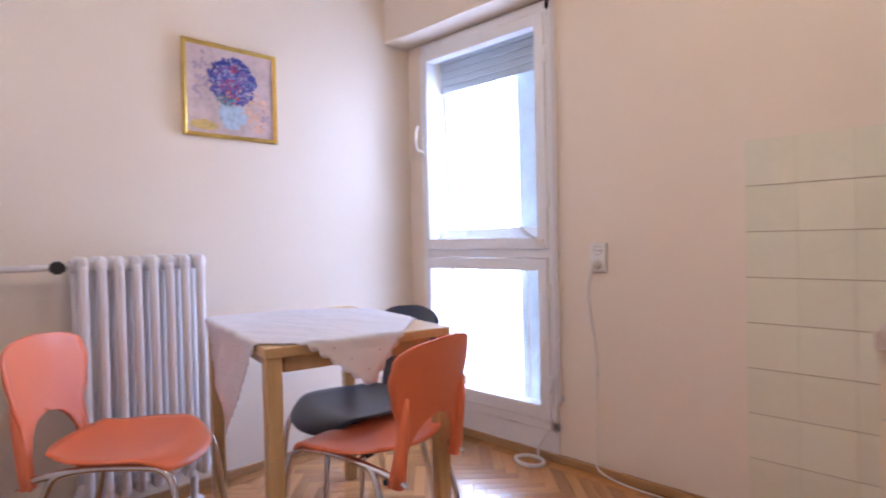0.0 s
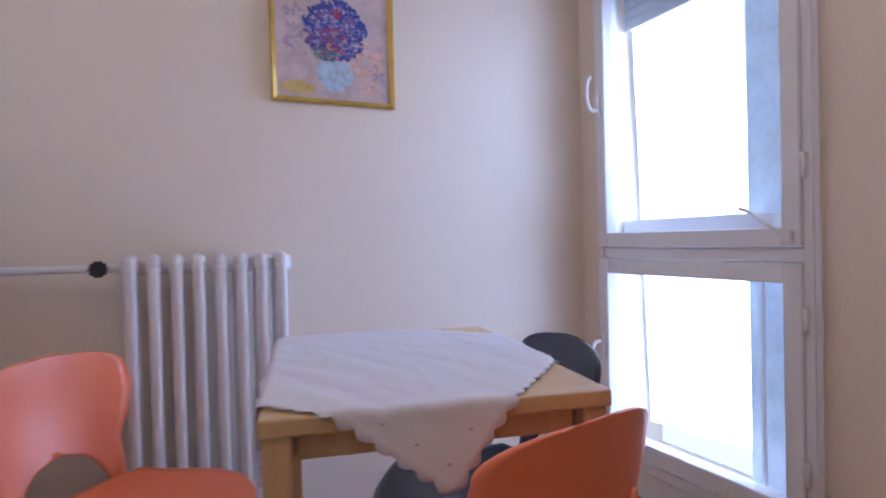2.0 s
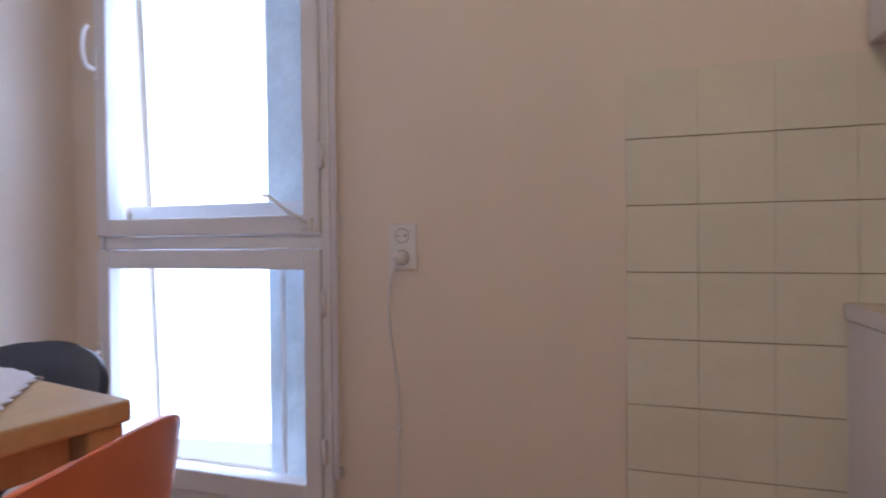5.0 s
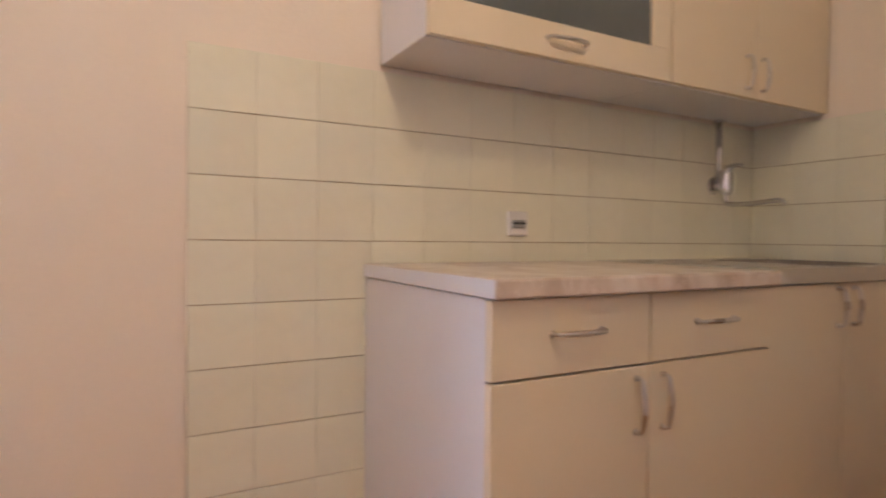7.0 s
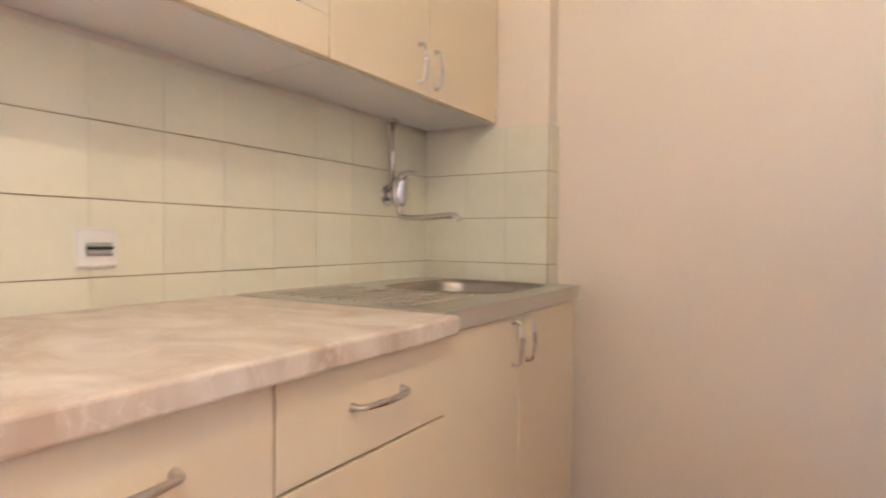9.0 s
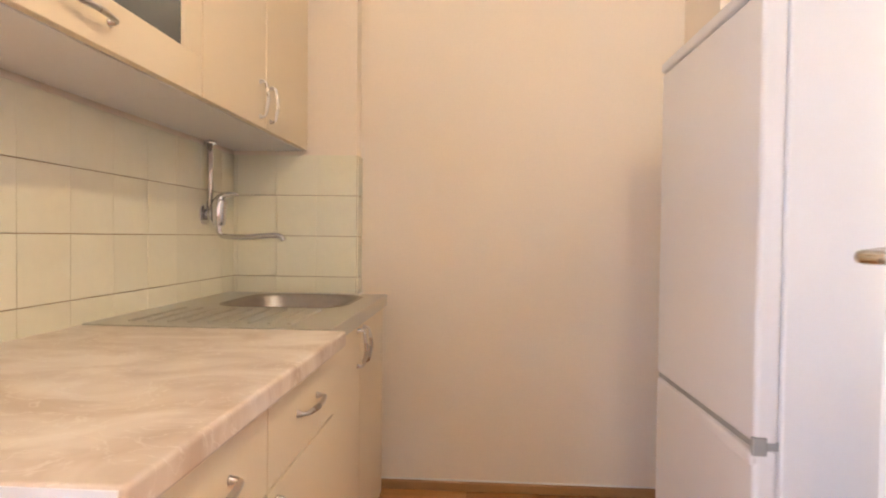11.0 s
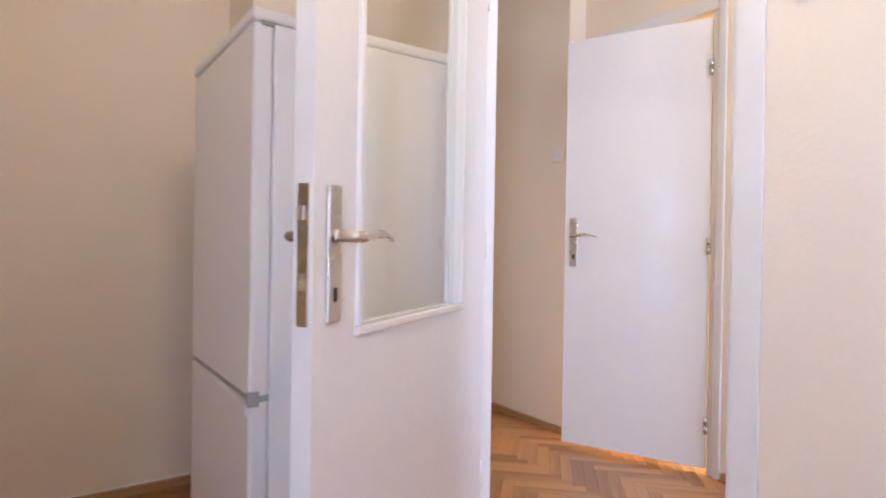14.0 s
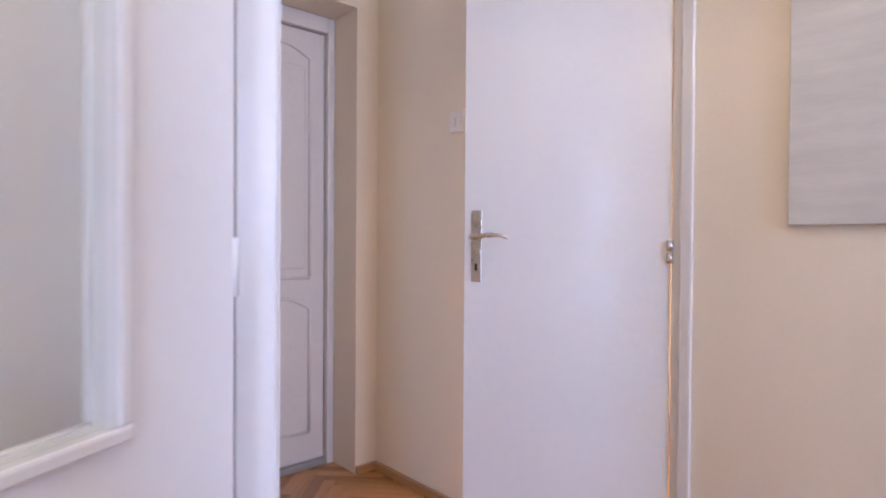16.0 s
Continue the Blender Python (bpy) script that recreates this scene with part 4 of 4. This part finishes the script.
def cluster(n, cx, cz, rx, rz, lo, hi, power=0.6):
    out = []
    for _ in range(n):
        a, r = rng.uniform(0, 6.283), rng.random() ** power
        out.append((cx + rx * r * math.cos(a), cz + rz * r * math.sin(a), rng.uniform(lo, hi), rng.uniform(0, 3.1)))
    return out


strokes("ochre_paint", (0.62, 0.45, 0.16), [(x, z, 0.016, 0.1) for x, z, _, _ in cluster(70, -0.125, -0.152, 0.05, 0.018, 0, 1)], -0.0104, rng)
strokes("peach_paint", (0.70, 0.44, 0.33), cluster(60, 0.12, -0.07, 0.055, 0.09, 0.008, 0.018), -0.0106, rng)
strokes("mauve_paint", (0.42, 0.33, 0.42), cluster(40, -0.13, 0.05, 0.05, 0.11, 0.006, 0.014) + cluster(20, 0.15, -0.10, 0.03, 0.05, 0.006, 0.012), -0.0108, rng)
strokes("vase_paint", (0.45, 0.56, 0.68), [s for s in cluster(160, 0.0, -0.10, 0.058, 0.058, 0.008, 0.018) if s[1] > -0.155], -0.0111, rng)
strokes("deep_blue_paint", (0.05, 0.07, 0.32), cluster(260, 0.0, 0.05, 0.112, 0.102, 0.007, 0.018), -0.0119, rng)
strokes("violet_paint", (0.22, 0.13, 0.36), cluster(150, 0.0, 0.035, 0.098, 0.088, 0.005, 0.013), -0.0128, rng)
strokes("pale_blue_paint", (0.30, 0.38, 0.62), cluster(70, 0.01, 0.045, 0.10, 0.09, 0.004, 0.010), -0.0134, rng)
strokes("red_paint", (0.48, 0.05, 0.10), cluster(34, -0.01, 0.0, 0.055, 0.06, 0.005, 0.011) + cluster(8, 0.01, 0.11, 0.02, 0.015, 0.006, 0.01), -0.0138, rng)
strokes("teal_paint", (0.04, 0.28, 0.30), cluster(18, -0.03, -0.035, 0.05, 0.022, 0.005, 0.011), -0.0141, rng)
strokes("yellow_paint", (0.80, 0.62, 0.22), [(-0.02, 0.0, 0.007, 0), (0.035, 0.018, 0.007, 1), (-0.003, 0.035, 0.006, 2), (0.02, -0.02, 0.004, 0)], -0.0143, rng)

# ---- lamps ----
for name, x, y, mm in (("ceiling_lamp", -1.45, -0.15, "warm_lamp_globe"), ("ceiling_lamp", -2.85, -0.6, "warm_hall_globe")):
    lampob = thing(name, "round opal glass ceiling lamp, lit", "lamp", pose(x, y, CEIL))
    part("rose", tube(bmesh.new(), [(0, 0, 0), (0, 0, -0.03)], 0.05, 16), PLASTIC, lampob)
    part("stem", tube(bmesh.new(), [(0, 0, -0.03), (0, 0, -0.16)], 0.008, 8), PLASTIC, lampob)

# small wall lamp over the wall cabinets
walllamp = thing("wall_lamp", "small round wall lamp above the cabinets, lit", "lamp", pose(0, -1.13, 2.22))
part("base", tube(bmesh.new(), [(-0.001, 0, 0), (-0.03, 0, 0)], 0.045, 16), PLASTIC, walllamp)
bm = bmesh.new()
bmesh.ops.create_icosphere(bm, subdivisions=3, radius=0.05, matrix=pose(-0.078, 0, 0))
part("globe", bm, glow("lit_opal_glass", (1.0, 0.93, 0.82), 22.0), walllamp, "lit opal globe", smooth=True)

# ---- tiles: shared mesh, one object each ----
P = 0.161
ROWS = 8
TOPZ = 1.357
structure("tile_bed", block(-0.0042, -2.211, TOPZ - ROWS * P, -0.0002, 0.0, TOPZ - 0.001), GROUT, "grout bed behind the yellow wall tiles", "tile bed")
structure("tile_bed", block(-0.5045, -2.216, TOPZ - ROWS * P, -0.004, -2.2122, TOPZ - 0.001), GROUT, "grout bed on the pier beside the sink", "tile bed")
structure("tile_bed", block(-0.504, SOUTH + 0.001, TOPZ - ROWS * P, -0.5005, -2.2165, TOPZ - 0.001), GROUT, "grout bed on the side of the pier", "tile bed")


def tile_mesh(name, w, h):
    bm = block(-w / 2, -0.0025, -h / 2, w / 2, 0.0025, h / 2, bevel=0.0007, segs=1)
    me = bpy.data.meshes.new(name)
    bm.to_mesh(me)
    bm.free()
    me.materials.append(TILE)
    return me


tiles_east = tagged(new("wall_tiles"), "pale yellow glazed square tiles above the worktop", "tiles", kind="structure")
tiles_pier = tagged(new("wall_tiles"), "pale yellow glazed tiles on the pier by the sink", "tiles", kind="structure")
whole, slim, side_tile = tile_mesh("tile", P - 0.0006, P - 0.0024), tile_mesh("tile", 0.113, P - 0.0026), tile_mesh("tile", 0.082, P - 0.0026)
tr = random.Random(7)
for r in range(ROWS):
    z = TOPZ - P * (r + 0.5)
    for c in range(14):
        if c > 3 and z < 0.60:
            continue
        ob = new("tile", whole if c < 13 else slim)
        ob.parent = tiles_east
        y = -P * (c + 0.5) if c < 13 else -P * 13 - 0.057
        ob.matrix_world = pose(-0.0058 + tr.uniform(-0.0004, 0.0004), y, z, tr.uniform(-0.12, 0.12), tr.uniform(-0.15, 0.15), 90 + tr.uniform(-0.2, 0.2))
    if z > 0.6:
        for c in range(4):
            ob = new("tile", whole if c < 3 else tile_mesh("tile", 0.014, P - 0.0026))
            ob.parent = tiles_pier
            x = -0.504 + P * (c + 0.5) if c < 3 else -0.0135
            ob.matrix_world = pose(x, -2.2105 + tr.uniform(-0.0004, 0.0004), z, 0, tr.uniform(-0.12, 0.12), tr.uniform(-0.2, 0.2))
        ob = new("tile", side_tile)
        ob.parent = tiles_pier
        ob.matrix_world = pose(-0.5065, -2.2575, z, 0, 0, 90)

# ---- herringbone parquet ----
BL, BW = 0.30, 0.05


def plank_mesh(name, w, h):
    bm = bmesh.new()
    c, d = 0.0009, 0.010
    lo = [bm.verts.new((x, y, -d)) for x, y in ((-w / 2, -h / 2), (w / 2, -h / 2), (w / 2, h / 2), (-w / 2, h / 2))]
    mid = [bm.verts.new((v.co.x, v.co.y, -c)) for v in lo]
    hi = [bm.verts.new((x, y, 0)) for x, y in ((-w / 2 + c, -h / 2 + c), (w / 2 - c, -h / 2 + c), (w / 2 - c, h / 2 - c), (-w / 2 + c, h / 2 - c))]
    for a, b in ((lo, mid), (mid, hi)):
        for k in range(4):
            bm.faces.new((a[k], a[(k + 1) % 4], b[(k + 1) % 4], b[k]))
    bm.faces.new(hi)
    me = bpy.data.meshes.new(name)
    bm.to_mesh(me)
    bm.free()
    me.materials.append(PARQUET)
    return me


plank = plank_mesh("parquet_block", BL - 0.0006, BW - 0.0006)
turn = Matrix.Rotation(radians(45), 4, "Z")
pr = random.Random(11)
rest_v, rest_f = [], []
count = 0


def lay(px, py, upright, area, singles):
    """One parquet block, as a part if it lies in the walked stretch, else into the joined rest."""
    global count
    p = turn @ Vector((px, py, 0)) + Vector((-1.5, -0.4, 0))
    x0, y0, x1, y1 = area
    if not (x0 - 0.06 < p.x < x1 + 0.06 and y0 - 0.06 < p.y < y1 + 0.06):
        return
    m = Matrix.Translation((p.x, p.y, pr.uniform(-0.0006, 0.0))) @ turn @ Matrix.Rotation(radians(90 if upright else 0), 4, "Z")
    sx0, sy0, sx1, sy1 = singles
    if sx0 < p.x < sx1 and sy0 < p.y < sy1 and count < 560:
        ob = new("parquet_block", plank)
        ob.parent = floor
        ob.matrix_world = m
        count += 1
    else:
        base = len(rest_v)
        rest_v.extend(tuple(m @ v.co) for v in plank.vertices)
        rest_f.extend(tuple(base + i for i in f.vertices) for f in plank.polygons)


for area, singles in (((-2.2, -2.30, 0.0, 1.78), (-2.2, 0.45, 0.0, 1.78)), ((-3.58, -2.70, -2.2, 1.0), (-3.58, -2.70, -2.33, -0.6))):
    for k in range(-140, 140):
        for n in range(-9, 10):
            x, y = k * BW + n * 2 * BL, k * BW
            lay(x + BL / 2, y + BW / 2, False, area, singles)
            lay(x + BL + BW / 2, y + BW - BL / 2, True, area, singles)
me = bpy.data.meshes.new("parquet_rest")
me.from_pydata(rest_v, [], rest_f)
me.materials.append(PARQUET)
rest = tagged(new("parquet_rest", me), "herringbone oak parquet blocks laid across the floor", "parquet", kind="stuff")
# straight border strips along the walls
for x0, y0, x1, y1 in ((-1.79, SOUTH + 0.02, -0.60, SOUTH + 0.085), (-1.79, SOUTH + 0.086, -0.60, SOUTH + 0.15), (-0.085, -0.44, -0.02, 1.75), (-2.18, 1.69, -0.09, 1.76)):
    bm = bmesh.new()
    if x1 - x0 > y1 - y0:
        x = x0
        while x < x1 - 0.01:
            w = min(0.42, x1 - x)
            box(bm, x, y0, -0.006, x + w - 0.0012, y1, 0.0015)
            x += w
    else:
        y = y0
        while y < y1 - 0.01:
            w = min(0.42, y1 - y)
            box(bm, x0, y, -0.006, x1, y + w - 0.0012, 0.0015)
            y += w
    ob = part("border_strip", bm, PARQUET, floor)
